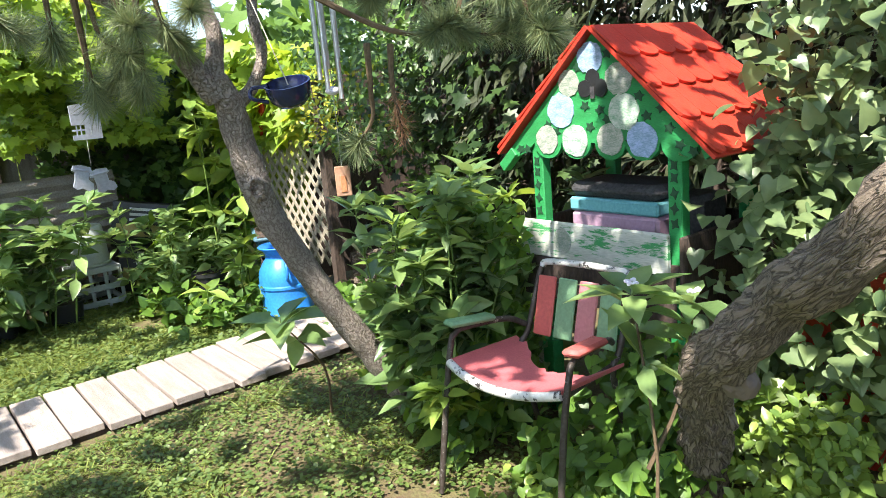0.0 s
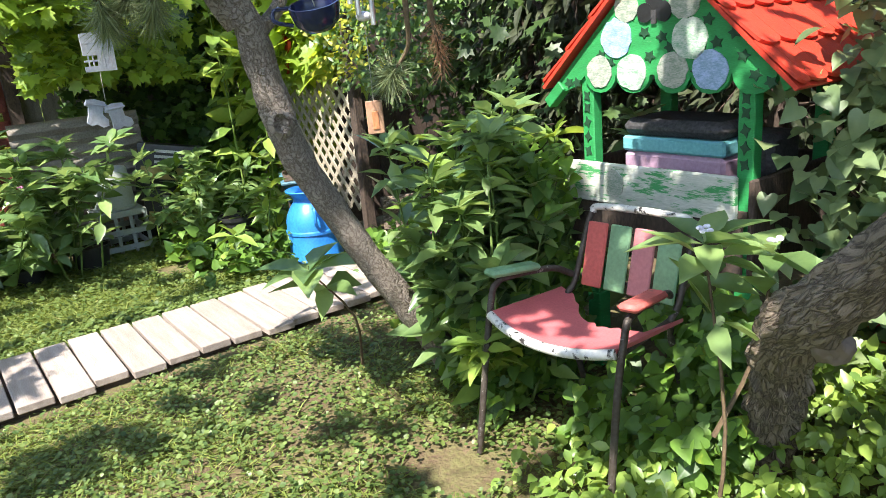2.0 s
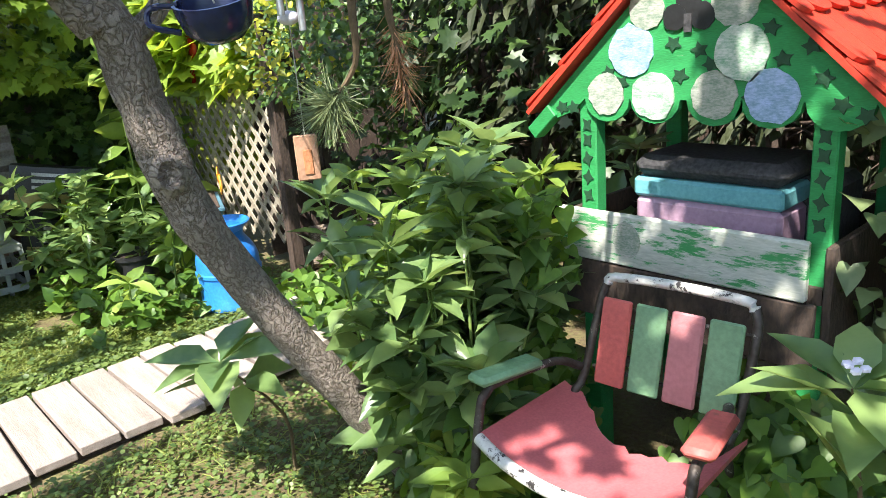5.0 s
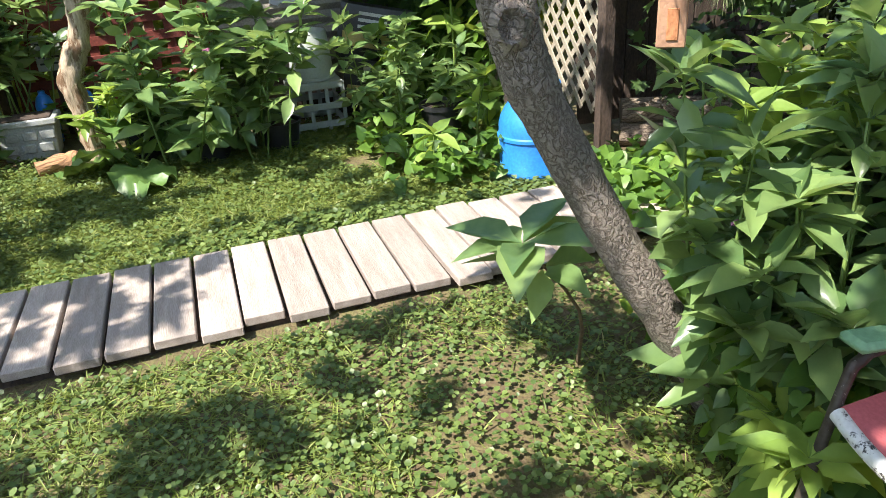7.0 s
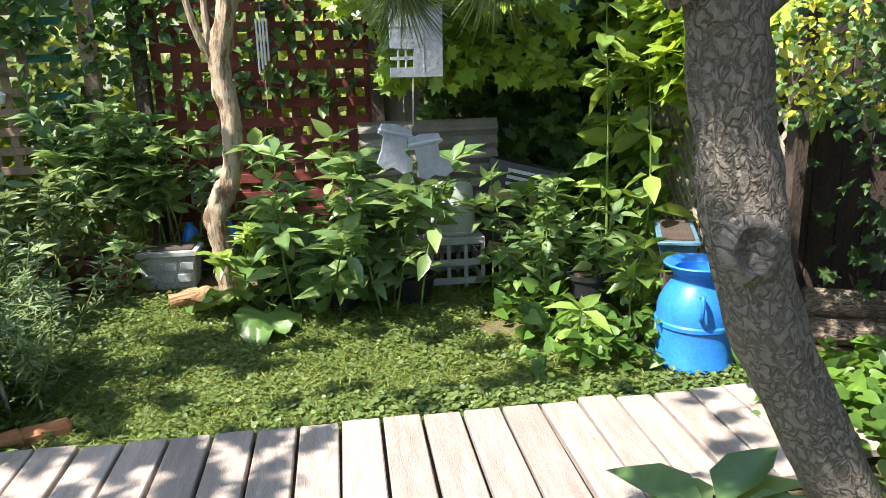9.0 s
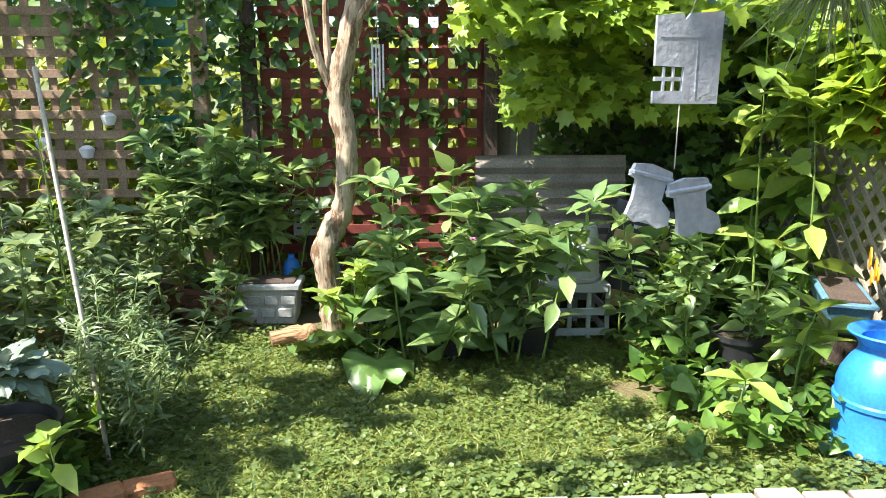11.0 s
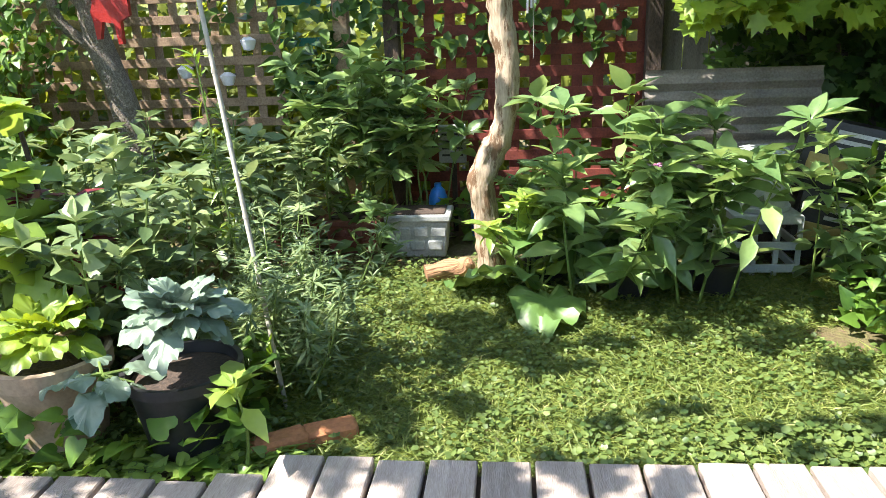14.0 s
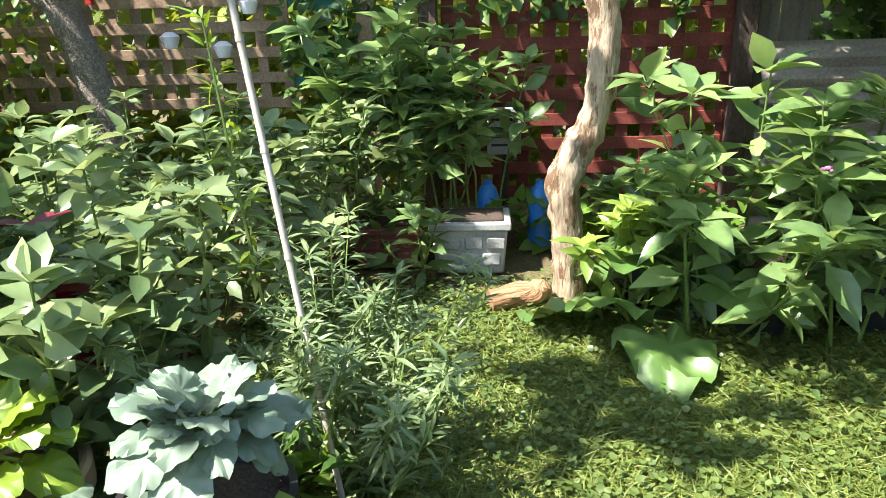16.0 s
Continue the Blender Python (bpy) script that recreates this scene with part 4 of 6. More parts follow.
# ---- the chair ----
def garden_chair():
    t = thing("garden_chair", (1.222, -2.268, 0), "old metal garden chair with coral and sage slats", "chair", rz=5)
    # own frame: x runs back, y to the chair's right hand (from the front: left), front edge at x 0
    W = 0.225
    # curved seat with a rolled front edge and a broken back edge
    rng = np.random.default_rng(4)
    bm = bmesh.new()
    n, mrow = 22, 10
    grid = []
    for i in range(mrow + 1):
        row = []
        for j in range(n + 1):
            y = -W + 2 * W * j / n
            s = y / W
            front = -0.035 * (1 - s * s)
            back = 0.315 - 0.14 * min(1.0, max(0.0, (0.72 - s) / 0.6)) * min(1.0, max(0.0, (s + 1.0) / 0.2)) + 0.008 * rng.normal() * (i == mrow)
            x = front + (back - front) * i / mrow
            z = 0.458 - 0.028 * (1 - s * s) * (1 - 0.3 * i / mrow) - 0.02 * i / mrow
            row.append(bm.verts.new((x, y, z)))
        grid.append(row)
    for i in range(mrow):
        for j in range(n):
            bm.faces.new((grid[i][j], grid[i + 1][j], grid[i + 1][j + 1], grid[i][j + 1]))
    g = bmesh.ops.extrude_face_region(bm, geom=list(bm.faces))
    for v in g["geom"]:
        if isinstance(v, bmesh.types.BMVert):
            v.co.z -= 0.012
    bmesh.ops.recalc_face_normals(bm, faces=bm.faces)
    part("seat", bm, M_SEAT, t, "faded red painted seat with a broken back edge")
    bm = bmesh.new()
    pts = [(-0.035 * (1 - (y / W) ** 2) - 0.004, y, 0.446 - 0.028 * (1 - (y / W) ** 2)) for y in np.linspace(-W, W, 17)]
    tube(bm, pts, 0.0145, 10)
    part("seat_rail", bm, M_FRAMEWHITE, t, "seat front rail with chipped white paint")
    for s in (1, -1):
        bm = bmesh.new()
        tube(bm, spline([(-0.075, s * 0.246, 0.0), (-0.02, s * 0.238, 0.33), (0.02, s * 0.238, 0.50), (0.04, s * 0.236, 0.53), (0.09, s * 0.234, 0.54), (0.26, s * 0.205, 0.525), (0.33, s * 0.178, 0.49)], 4), 0.0105, 10)
        part("front_leg", bm, M_FRAME, t, "rusty bent tube leg and arm support")
        bm = bmesh.new()
        tube(bm, spline([(0.42, s * 0.20, 0.0), (0.31, s * 0.19, 0.38), (0.335, s * 0.186 - 0.015, 0.47), (0.385, s * 0.182 - 0.03, 0.645), (0.40, s * 0.170 - 0.03, 0.695)], 4), 0.0105, 10)
        part("rear_leg", bm, M_FRAME, t)
        bm = bmesh.new()
        tube(bm, [(0.0, s * 0.226, 0.435), (0.32, s * 0.182, 0.42)], 0.009, 8)
        part("side_rail", bm, M_FRAME, t)
        bm = boxm((-0.10, -0.03, 0), (0.09, 0.03, 0.022), 0.009, Matrix.Translation((0.115, s * 0.232, 0.546)) @ Matrix.Rotation(radians(-8 * s), 4, "Z") @ Matrix.Rotation(radians(6), 4, "Y"))
        part("armrest", bm, M_SLATRED if s < 0 else M_SLATGREEN, t, "coral painted armrest" if s < 0 else "sage painted armrest")
    bm = bmesh.new()
    tube(bm, spline([(0.398, 0.140, 0.688), (0.402, 0.122, 0.705), (0.405, -0.03, 0.71), (0.402, -0.182, 0.705), (0.398, -0.20, 0.688)], 4), 0.0115, 10)
    part("back_rail", bm, M_FRAMEWHITE, t, "top rail with chipped white paint")
    for z, x in ((0.49, 0.335), (0.635, 0.378)):
        bm = bmesh.new()
        tube(bm, [(x + 0.014, 0.155, z), (x + 0.014, -0.205, z)], 0.005, 6)
        part("cross_rod", bm, M_FRAME, t)
    for k in range(4):
        y = 0.098 - k * 0.085
        m = Matrix.Translation((0.325, y, 0.465)) @ Matrix.Rotation(radians(15), 4, "Y")
        part("back_slat", boxm((-0.012, -0.037, 0), (0.0, 0.037, 0.205), 0.004, m), (M_SLATRED, M_SLATGREEN, M_SLATPINK, M_SLATGREEN)[k], t, ("coral", "sage", "dusty pink", "sage")[k] + " painted back slat", smooth=False)
    return t


garden_chair()

# ---- milk can ----
def milk_can():
    t = thing("milk_can", (1.80, 0.38, 0), "blue painted old milk can at the walk's edge", "milk can")
    prof = [(0.155, 0.0), (0.165, 0.012), (0.165, 0.03), (0.158, 0.04), (0.160, 0.19), (0.168, 0.196), (0.168, 0.212), (0.160, 0.22), (0.160, 0.27), (0.150, 0.31), (0.128, 0.355), (0.108, 0.385), (0.100, 0.40), (0.100, 0.425), (0.105, 0.43), (0.112, 0.445), (0.138, 0.462), (0.142, 0.472), (0.136, 0.478), (0.108, 0.462), (0.092, 0.45), (0.09, 0.36), (0.01, 0.35)]
    part("body", lathe([(r, z * 0.93) for r, z in prof], 36), M_BLUE, t)
    for s in (1, -1):
        bm = bmesh.new()
        tube(bm, spline([(s * 0.15, 0.0, 0.335), (s * 0.185, 0, 0.345), (s * 0.20, 0, 0.30), (s * 0.185, 0, 0.255), (s * 0.16, 0, 0.25)], 4), 0.010, 8)
        o = part("handle", bm, M_BLUE, t)
        o.rotation_euler.z = radians(70)
    return t


milk_can()

# ---- hanging things ----
def cord(bm, a, b, r=0.0022):
    tube(bm, [a, b], r, 4)


def tin_house():
    t = thing("tin_ornament", (0.505, -0.92, 1.375), "pierced galvanised tin house hanging on a string", "hanging ornament", rz=8)
    o = [(-0.052, 0.0), (-0.012, 0.004), (-0.008, -0.006), (0.0, 0.004), (0.052, 0.008), (0.05, -0.125), (-0.053, -0.124), (-0.053, -0.106), (-0.008, -0.106), (-0.006, -0.072), (-0.052, -0.070)]
    part("plate", plate(o, 0.007), M_TIN, t, smooth=False)
    part("bar", boxm((-0.052, 0.001, -0.092), (-0.009, 0.006, -0.086), 0.0005), M_TIN, t, smooth=False)
    for x in (-0.039, -0.024):
        part("bar", boxm((x, 0.001, -0.106), (x + 0.004, 0.0055, -0.072), 0.0005), M_TIN, t, smooth=False)
    part("ridge", boxm((-0.046, -0.0012, -0.03), (0.046, -0.0004, -0.0285), 0.0), M_TIN, t, smooth=False)
    part("ridge", boxm((0.012, -0.0012, -0.115), (0.0135, -0.0004, -0.034), 0.0), M_TIN, t, smooth=False)
    bm = bmesh.new()
    cord(bm, (0, 0.003, 0), (-0.01, -0.3, 0.45), 0.0012)
    part("string", bm, M_STRING, t)
    t2 = thing("tin_boots", (0.492, -0.93, 1.125), "pair of galvanised tin boots hanging on a string", "hanging ornament", rz=8)
    # cuff, shaft, heel and toe of a short boot, one behind the other
    o = [(-0.042, 0.030), (-0.01, 0.036), (0.03, 0.030), (0.034, 0.012), (0.024, 0.006), (0.024, -0.022), (0.046, -0.038), (0.050, -0.062), (0.03, -0.072), (0.004, -0.062), (-0.016, -0.070), (-0.034, -0.060), (-0.030, -0.03), (-0.032, 0.004), (-0.046, 0.008)]
    for s, y, z, a in ((-0.034, 0.0, 0.006, 14), (0.026, -0.012, -0.012, -8)):
        m = Matrix.Translation((s, y, z)) @ Matrix.Rotation(radians(a), 4, "Y") @ Matrix.Diagonal((0.85, 1, 0.85, 1))
        b = part("boot", plate(o, 0.010, m), M_TIN, t2, smooth=False)
        part("cuff", boxm((-0.046, -0.004, 0.010), (0.036, 0.014, 0.020), 0.003, m), M_TIN, b, smooth=False)
    bm = bmesh.new()
    cord(bm, (0, 0.003, 0.03), (0.005, 0.01, 0.125), 0.0012)
    part("string", bm, M_STRING, t2)


tin_house()

ct = thing("hanging_cup", (0.88, -1.79, 1.35), "navy blue glazed cup hanging among branches", "cup")
o = part("bowl", lathe([(0.012, -0.045), (0.04, -0.04), (0.06, -0.02), (0.068, 0.012), (0.070, 0.03), (0.064, 0.03), (0.058, 0.0), (0.03, -0.03), (0.002, -0.034)], 22), M_NAVY, ct)
o.rotation_euler = (radians(12), radians(-14), 0)
bm = bmesh.new()
tube(bm, spline([(-0.055, 0.03, 0.02), (-0.095, 0.05, 0.018), (-0.10, 0.05, -0.01), (-0.055, 0.03, -0.025)], 4), 0.006, 8)
part("handle", bm, M_NAVY, ct)
bm = bmesh.new()
cord(bm, (0, 0, 0.02), (-0.08, 0.2, 0.55))
part("string", bm, M_STRING, ct)

ch = thing("wind_chime", (1.175, -1.545, 1.555), "aluminium tube wind chime with a clay tag", "wind chime")
part("disc", lathe([(0.001, 0.30), (0.05, 0.30), (0.055, 0.31), (0.05, 0.32), (0.001, 0.321)], 20), M_DARKWOOD_SHADE, ch)
for k in range(5):
    a = k * 1.257
    bm = bmesh.new()
    z1 = 0.27 - 0.0 * k
    tube(bm, [(0.038 * math.cos(a), 0.038 * math.sin(a), -0.10 - 0.035 * k), (0.038 * math.cos(a), 0.038 * math.sin(a), z1)], 0.0085, 10)
    part("chime_tube", bm, M_ALU, ch, "dull aluminium tube")
bm = bmesh.new()
cord(bm, (0, 0, 0.9), (0, 0, -0.48), 0.0018)
part("string", bm, M_STRING, ch)
bm = bmesh.new()
r = bmesh.ops.create_uvsphere(bm, u_segments=14, v_segments=8, radius=0.026)
for v in bm.verts:
    v.co.z = v.co.z * 0.62 - 0.21
part("striker", bm, M_WHITEPETAL, ch, "white and pink striker ball")
o = part("tag", boxm((-0.028, -0.004, -0.585), (0.028, 0.004, -0.475), 0.003), M_TAG, ch, "square clay tag with a pressed figure", smooth=False)
o.rotation_euler.z = radians(-30)
o = part("tag_relief", boxm((-0.010, -0.0072, -0.57), (0.012, -0.0042, -0.51), 0.0015), M_BRICK, ch, smooth=False)
o.rotation_euler.z = radians(-30)

c2 = thing("wind_chime", (-0.08, 2.3, 1.50), "small white tube wind chime before the red lattice", "wind chime")
for k in range(4):
    bm = bmesh.new()
    tube(bm, [(-0.03 + 0.02 * k, 0.01 * (k % 2), -0.27 + 0.025 * k), (-0.03 + 0.02 * k, 0.01 * (k % 2), 0.05)], 0.006, 8)
    part("chime_tube", bm, M_WHITEPETAL, c2)
bm = bmesh.new()
cord(bm, (0, 0, 0.05), (0, 0, 0.6))
cord(bm, (0, 0, -0.1), (0, 0, -0.5), 0.0016)
part("string", bm, M_STRING, c2)

dr = thing("red_deer", (-2.35, 2.22, 1.32), "red painted wooden deer hanging by the tree", "hanging ornament")
o = [(-0.10, 0.05), (-0.11, 0.11), (-0.09, 0.16), (-0.075, 0.12), (-0.05, 0.065), (0.03, 0.06), (0.055, 0.10), (0.075, 0.17), (0.125, 0.165), (0.12, 0.12), (0.10, 0.07), (0.10, -0.02), (0.045, -0.05), (0.04, -0.17), (0.015, -0.17), (0.005, -0.06), (-0.06, -0.05), (-0.085, -0.14), (-0.105, -0.14), (-0.11, -0.04), (-0.12, 0.0)]
part("body", plate(o, 0.03), M_DEERRED, dr, smooth=False)
bm = bmesh.new()
cord(bm, (0.02, 0.015, 0.06), (0.02, 0.05, 0.7))
part("string", bm, M_STRING, dr)
d2 = thing("red_ornament", (2.1, 1.05, 1.25), "dark red metal bird hanging on the lattice", "hanging ornament", rz=90)
part("body", plate([(-0.09, 0.06), (-0.02, 0.10), (0.05, 0.17), (0.10, 0.16), (0.08, 0.08), (0.06, 0.0), (0.02, -0.05), (0.03, -0.16), (0.0, -0.17), (-0.02, -0.05), (-0.07, 0.0)], 0.02), M_DEERRED, d2, smooth=False)
bm = bmesh.new()
cord(bm, (0.02, 0.01, 0.1), (0.02, 0.01, 0.4))
part("string", bm, M_STRING, d2)
rib = thing("red_ribbon", (-2.62, 2.2, 1.42), "bright red plastic strip tied to a limb", "ribbon")
part("strip", plate([(-0.02, 0.22), (0.02, 0.22), (0.03, 0.05), (0.025, 0.0), (0.005, 0.02), (-0.01, 0.1)], 0.006), M_REDPAINT, rib, smooth=False)

yf = thing("yellow_flower_stake", (2.12, 1.0, 0), "yellow-orange metal flower on a stake", "garden ornament", rz=60)
bm = bmesh.new()
tube(bm, [(0, 0, 0), (0, 0, 0.46)], 0.005, 6)
part("stake", bm, M_DARKWOOD_SHADE, yf)
for cx, cz, r in ((0.055, 0.555, 0.062), (-0.055, 0.53, 0.06), (0.0, 0.48, 0.045), (-0.10, 0.515, 0.045)):
    n = 18
    part("petal", plate([(cx + r * (1 + 0.12 * math.cos(3 * k)) * math.cos(2 * math.pi * k / n), cz + 0.8 * r * math.sin(2 * math.pi * k / n)) for k in range(n)], 0.006, Matrix.Translation((0, 0.004 * cx * 40, 0))), M_ORANGE, yf, smooth=False)
tr = thing("blue_trough", (2.02, 1.05, 0), "faded blue plastic window-box trough on bricks", "planter", rz=68)
bm = boxm((-0.25, -0.09, 0.27), (0.25, 0.09, 0.41), 0.012)
for v in bm.verts:
    if v.co.z < 0.34:
        v.co.x *= 0.9
        v.co.y *= 0.8
part("trough", bm, M_BLUEBOX, tr)
part("rim", boxm((-0.262, -0.1, 0.395), (0.262, 0.1, 0.415), 0.005), M_BLUEBOX, tr)
part("soil", boxm((-0.23, -0.075, 0.41), (0.23, 0.075, 0.425), 0.004), M_DARKWOOD_SHADE, tr)
for x in (-0.15, 0.15):
    part("support", boxm((x - 0.05, -0.06, 0), (x + 0.05, 0.06, 0.268), 0.006), M_DARKWOOD_SHADE, tr)

# ---- back bed objects ----
cs = thing("corrugated_sheet", (0.88, 2.0, 0), "rusty corrugated zinc sheet leaning on the fence", "metal sheet")
bm = bmesh.new()
n = 60
for s in (0, 1):
    for k in range(n + 1):
        z = 0.15 + 0.79 * k / n
        for x in (-0.42, 0.42):
            bm.verts.new((x, 0.012 * math.cos(k * 2 * math.pi / 6.5) + 0.003 * s, z))
bm.verts.ensure_lookup_table()
for k in range(n):
    a = 2 * k
    bm.faces.new([bm.verts[a], bm.verts[a + 1], bm.verts[a + 3], bm.verts[a + 2]])
    b = a + 2 * (n + 1)
    bm.faces.new([bm.verts[b], bm.verts[b + 2], bm.verts[b + 3], bm.verts[b + 1]])
part("sheet", bm, M_CORR, cs)
part("foot", boxm((-0.42, -0.02, 0), (0.42, 0.03, 0.14), 0.006), M_DARKWOOD_SHADE, cs)

bu = thing("bucket", (0.98, 1.78, 0.30), "grey plastic bucket upside down on a crate", "bucket")
part("body", lathe([(0.135, 0.0), (0.142, 0.004), (0.142, 0.02), (0.134, 0.024), (0.118, 0.27), (0.11, 0.285), (0.09, 0.29), (0.002, 0.292)], 28), M_GREYPLASTIC, bu)
cr = thing("crate", (0.98, 1.78, 0), "grey plastic milk crate", "crate")
for z in (0.02, 0.13, 0.255):
    for s in (1, -1):
        part("rail", boxm((-0.15, s * 0.15 - 0.008, z), (0.15, s * 0.15 + 0.008, z + 0.04), 0.003), M_GREYPLASTIC, cr)
        part("rail", boxm((s * 0.15 - 0.008, -0.142, z), (s * 0.15 + 0.008, 0.142, z + 0.04), 0.003), M_GREYPLASTIC, cr)
for x in (-0.15, -0.05, 0.05, 0.15):
    for s in (1, -1):
        part("upright", boxm((x - 0.012, s * 0.148 - 0.006, 0.002), (x + 0.012, s * 0.148 + 0.006, 0.292), 0.002), M_GREYPLASTIC, cr)
part("top", boxm((-0.157, -0.157, 0.285), (0.157, 0.157, 0.298), 0.003), M_GREYPLASTIC, cr)


def words(body, size, m, parent, mat=None):
    cu = bpy.data.curves.new("lettering", "FONT")
    cu.body, cu.size, cu.extrude = body, size, 0.0008
    o = new("lettering", cu)
    dg = bpy.context.evaluated_depsgraph_get()
    me = bpy.data.meshes.new_from_object(o.evaluated_get(dg))
    bpy.data.objects.remove(o)
    me.transform(m)
    me.materials.append(mat or M_LETTER)
    k = new("lettering", me)
    k.parent = parent
    return k


def soil_sack(loc, rz, tilt, seed):
    t = thing("soil_sack", loc, "black and tan printed soil sack, stacked", "sack", "soil sacks", rz)
    rng = np.random.default_rng(seed)
    bm = bmesh.new()
    bmesh.ops.create_cube(bm, size=1)
    bmesh.ops.subdivide_edges(bm, edges=bm.edges, cuts=5, use_grid_fill=True)
    for v in bm.verts:
        c = v.co
        e = 1 - 0.35 * (abs(c.x * 2) ** 4 + abs(c.z * 2) ** 4) / 2
        v.co = Vector((c.x * 0.44, c.y * 0.15 * e, c.z * 0.34))
        v.co += v.normal * 0.012 * noise.noise(c * 6 + Vector((seed, 0, 0)))
        v.co.z += 0.18
    m = Matrix.Rotation(radians(tilt), 4, "Y")
    bmesh.ops.transform(bm, matrix=m, verts=bm.verts)
    part("bag", bm, M_SACK, t)
    part("panel", boxm((-0.19, -0.082, 0.10), (0.19, -0.072, 0.19), 0.004, m), M_SACKYEL, t, "tan printed panel", smooth=False)
    bm = lathe([(0.03, 0), (0.03, 0.003), (0.001, 0.0031)], 16)
    bmesh.ops.transform(bm, matrix=m @ Matrix.Translation((0.03, -0.0835, 0.145)) @ Matrix.Rotation(radians(90), 4, "X"), verts=bm.verts)
    part("emblem", bm, M_SACK, t, "round dark emblem")
    for k in range(3):
        part("text_bar", boxm((-0.10, -0.0785, 0.215 + k * 0.04), (0.06 + 0.02 * k, -0.0755, 0.235 + k * 0.04), 0.0, m), M_LETTER, t, smooth=False)
    return t


soil_sack((1.36, 1.85, 0.0), -14, 12, 1)
soil_sack((1.38, 1.87, 0.33), -20, 12, 2)


def square_planter(loc, w, d, h, mat, label, rz=0):
    t = thing("planter", loc, label, "planter", rz=rz)
    bm = boxm((-w / 2, -d / 2, 0), (w / 2, d / 2, h), 0.008)
    for v in bm.verts:
        k = 0.88 + 0.12 * v.co.z / h
        v.co.x *= k
        v.co.y *= k
    part("tub", bm, mat, t)
    part("rim", boxm((-w / 2 - 0.012, -d / 2 - 0.012, h - 0.03), (w / 2 + 0.012, d / 2 + 0.012, h + 0.004), 0.006), mat, t)
    part("soil", boxm((-w / 2 + 0.02, -d / 2 + 0.02, h + 0.002), (w / 2 - 0.02, d / 2 - 0.02, h + 0.012), 0.003), M_DARKWOOD_SHADE, t)
    for k in range(3):
        for r in range(2):
            part("moulded_block", boxm((-w * 0.42 + k * w * 0.29 + 0.02 * r, -d / 2 - 0.002, h * (0.18 + 0.32 * r)), (-w * 0.42 + k * w * 0.29 + w * 0.24 + 0.02 * r, -d / 2 + 0.03, h * (0.42 + 0.32 * r)), 0.006), mat, t)
    return t


square_planter((-0.70, 2.05, 0), 0.33, 0.22, 0.23, M_GREYBLOCK, "grey stone-look planter box")
square_planter((-1.07, 2.1, 0), 0.30, 0.18, 0.19, M_REDPLANTER, "dull red plastic planter box")
square_planter((-1.42, 2.14, 0), 0.30, 0.18, 0.17, M_REDPLANTER, "dull red plastic planter box")
lg = thing("log", (-0.52, 1.58, 0), "split orange-brown log lying by the tree", "log", rz=12)
bm = bmesh.new()
tube(bm, spline([(-0.10, 0, 0.045), (0, 0.01, 0.055), (0.08, 0.0, 0.06), (0.11, 0.0, 0.11)], 4), [0.045] * 10 + [0.05, 0.04, 0.012], 12, True, 0.4, 2)
part("wood", bm, M_LOG, lg)
for loc, r, h in (((0.70, 1.42, 0), 0.12, 0.16), ((0.32, 1.38, 0), 0.10, 0.12), ((1.55, 1.0, 0), 0.12, 0.24), ((-0.05, 1.6, 0), 0.11, 0.2)):
    t = thing("black_pot", loc, "black plastic nursery pot", "plant pot", "nursery pots")
    part("pot", lathe([(r * 0.8, 0), (r * 0.97, h * 0.9), (r * 1.06, h * 0.9), (r * 1.06, h), (r * 0.97, h), (r * 0.95, h * 0.85)], 24), M_BLACKPLASTIC, t)
    part("soil", lathe([(r * 0.95, h * 0.84), (r * 0.5, h * 0.88), (0.001, h * 0.88)], 24), M_DARKWOOD_SHADE, t)
for loc, nm in (((-0.62, 2.3, 0), "blue_bottle"), ((-0.38, 2.28, 0), "blue_bottle")):
    t = thing(nm, loc, "bright blue plastic bottle behind the planter", "bottle", "blue bottles")
    part("body", lathe([(0.05, 0), (0.055, 0.01), (0.055, 0.24), (0.04, 0.29), (0.02, 0.31), (0.02, 0.33), (0.001, 0.331)], 18), M_BLUE, t)
sg = thing("slate_plaque", (-0.52, 2.42, 0), "grey plaque with faint lettering on a stake", "plaque")
part("board", boxm((-0.1, 0, 0.42), (0.06, 0.02, 0.64), 0.004), M_GREYBLOCK, sg, smooth=False)
part("stake", boxm((-0.03, 0.022, 0), (0.0, 0.04, 0.5), 0.002), M_DARKWOOD_SHADE, sg, smooth=False)
for k in range(4):
    part("text_bar", boxm((-0.08, -0.003, 0.46 + k * 0.04), (0.04, -0.0005, 0.472 + k * 0.04)), M_SACK, sg, smooth=False)

# woodpile and litter behind the lattice end
for k, (x, y, z) in enumerate(((2.75, 0.25, 0.06), (2.78, 0.3, 0.19), (2.9, -0.15, 0.06))):
    t = thing("firewood_log", (x, y, z), "dark old firewood log on a pile", "log", "firewood", rz=-35 + 8 * k)
    bm = bmesh.new()
    tube(bm, spline([(-0.45, 0, 0), (0, 0.02, 0.0), (0.45, 0, 0)], 5), 0.062, 12, True, 0.15, k)
    part("wood", bm, M_BARK_D, t)

# ---- pots by the boardwalk ----
# Red box added as a stand-in for an unidentified red shape in the lilac.
rp = thing("red_planter", (2.2, -2.85, 0), "bright red box added for an unclear red shape among the lilac", "planter", rz=20)
bm = boxm((-0.1, -0.16, 0), (0.1, 0.16, 0.68), 0.012)
for v in bm.verts:
    v.co.x *= 0.8 + 0.3 * v.co.z
part("tub", bm, M_REDPAINT, rp)
part("rim", boxm((-0.115, -0.175, 0.655), (0.115, 0.175, 0.69), 0.006), M_REDPAINT, rp)

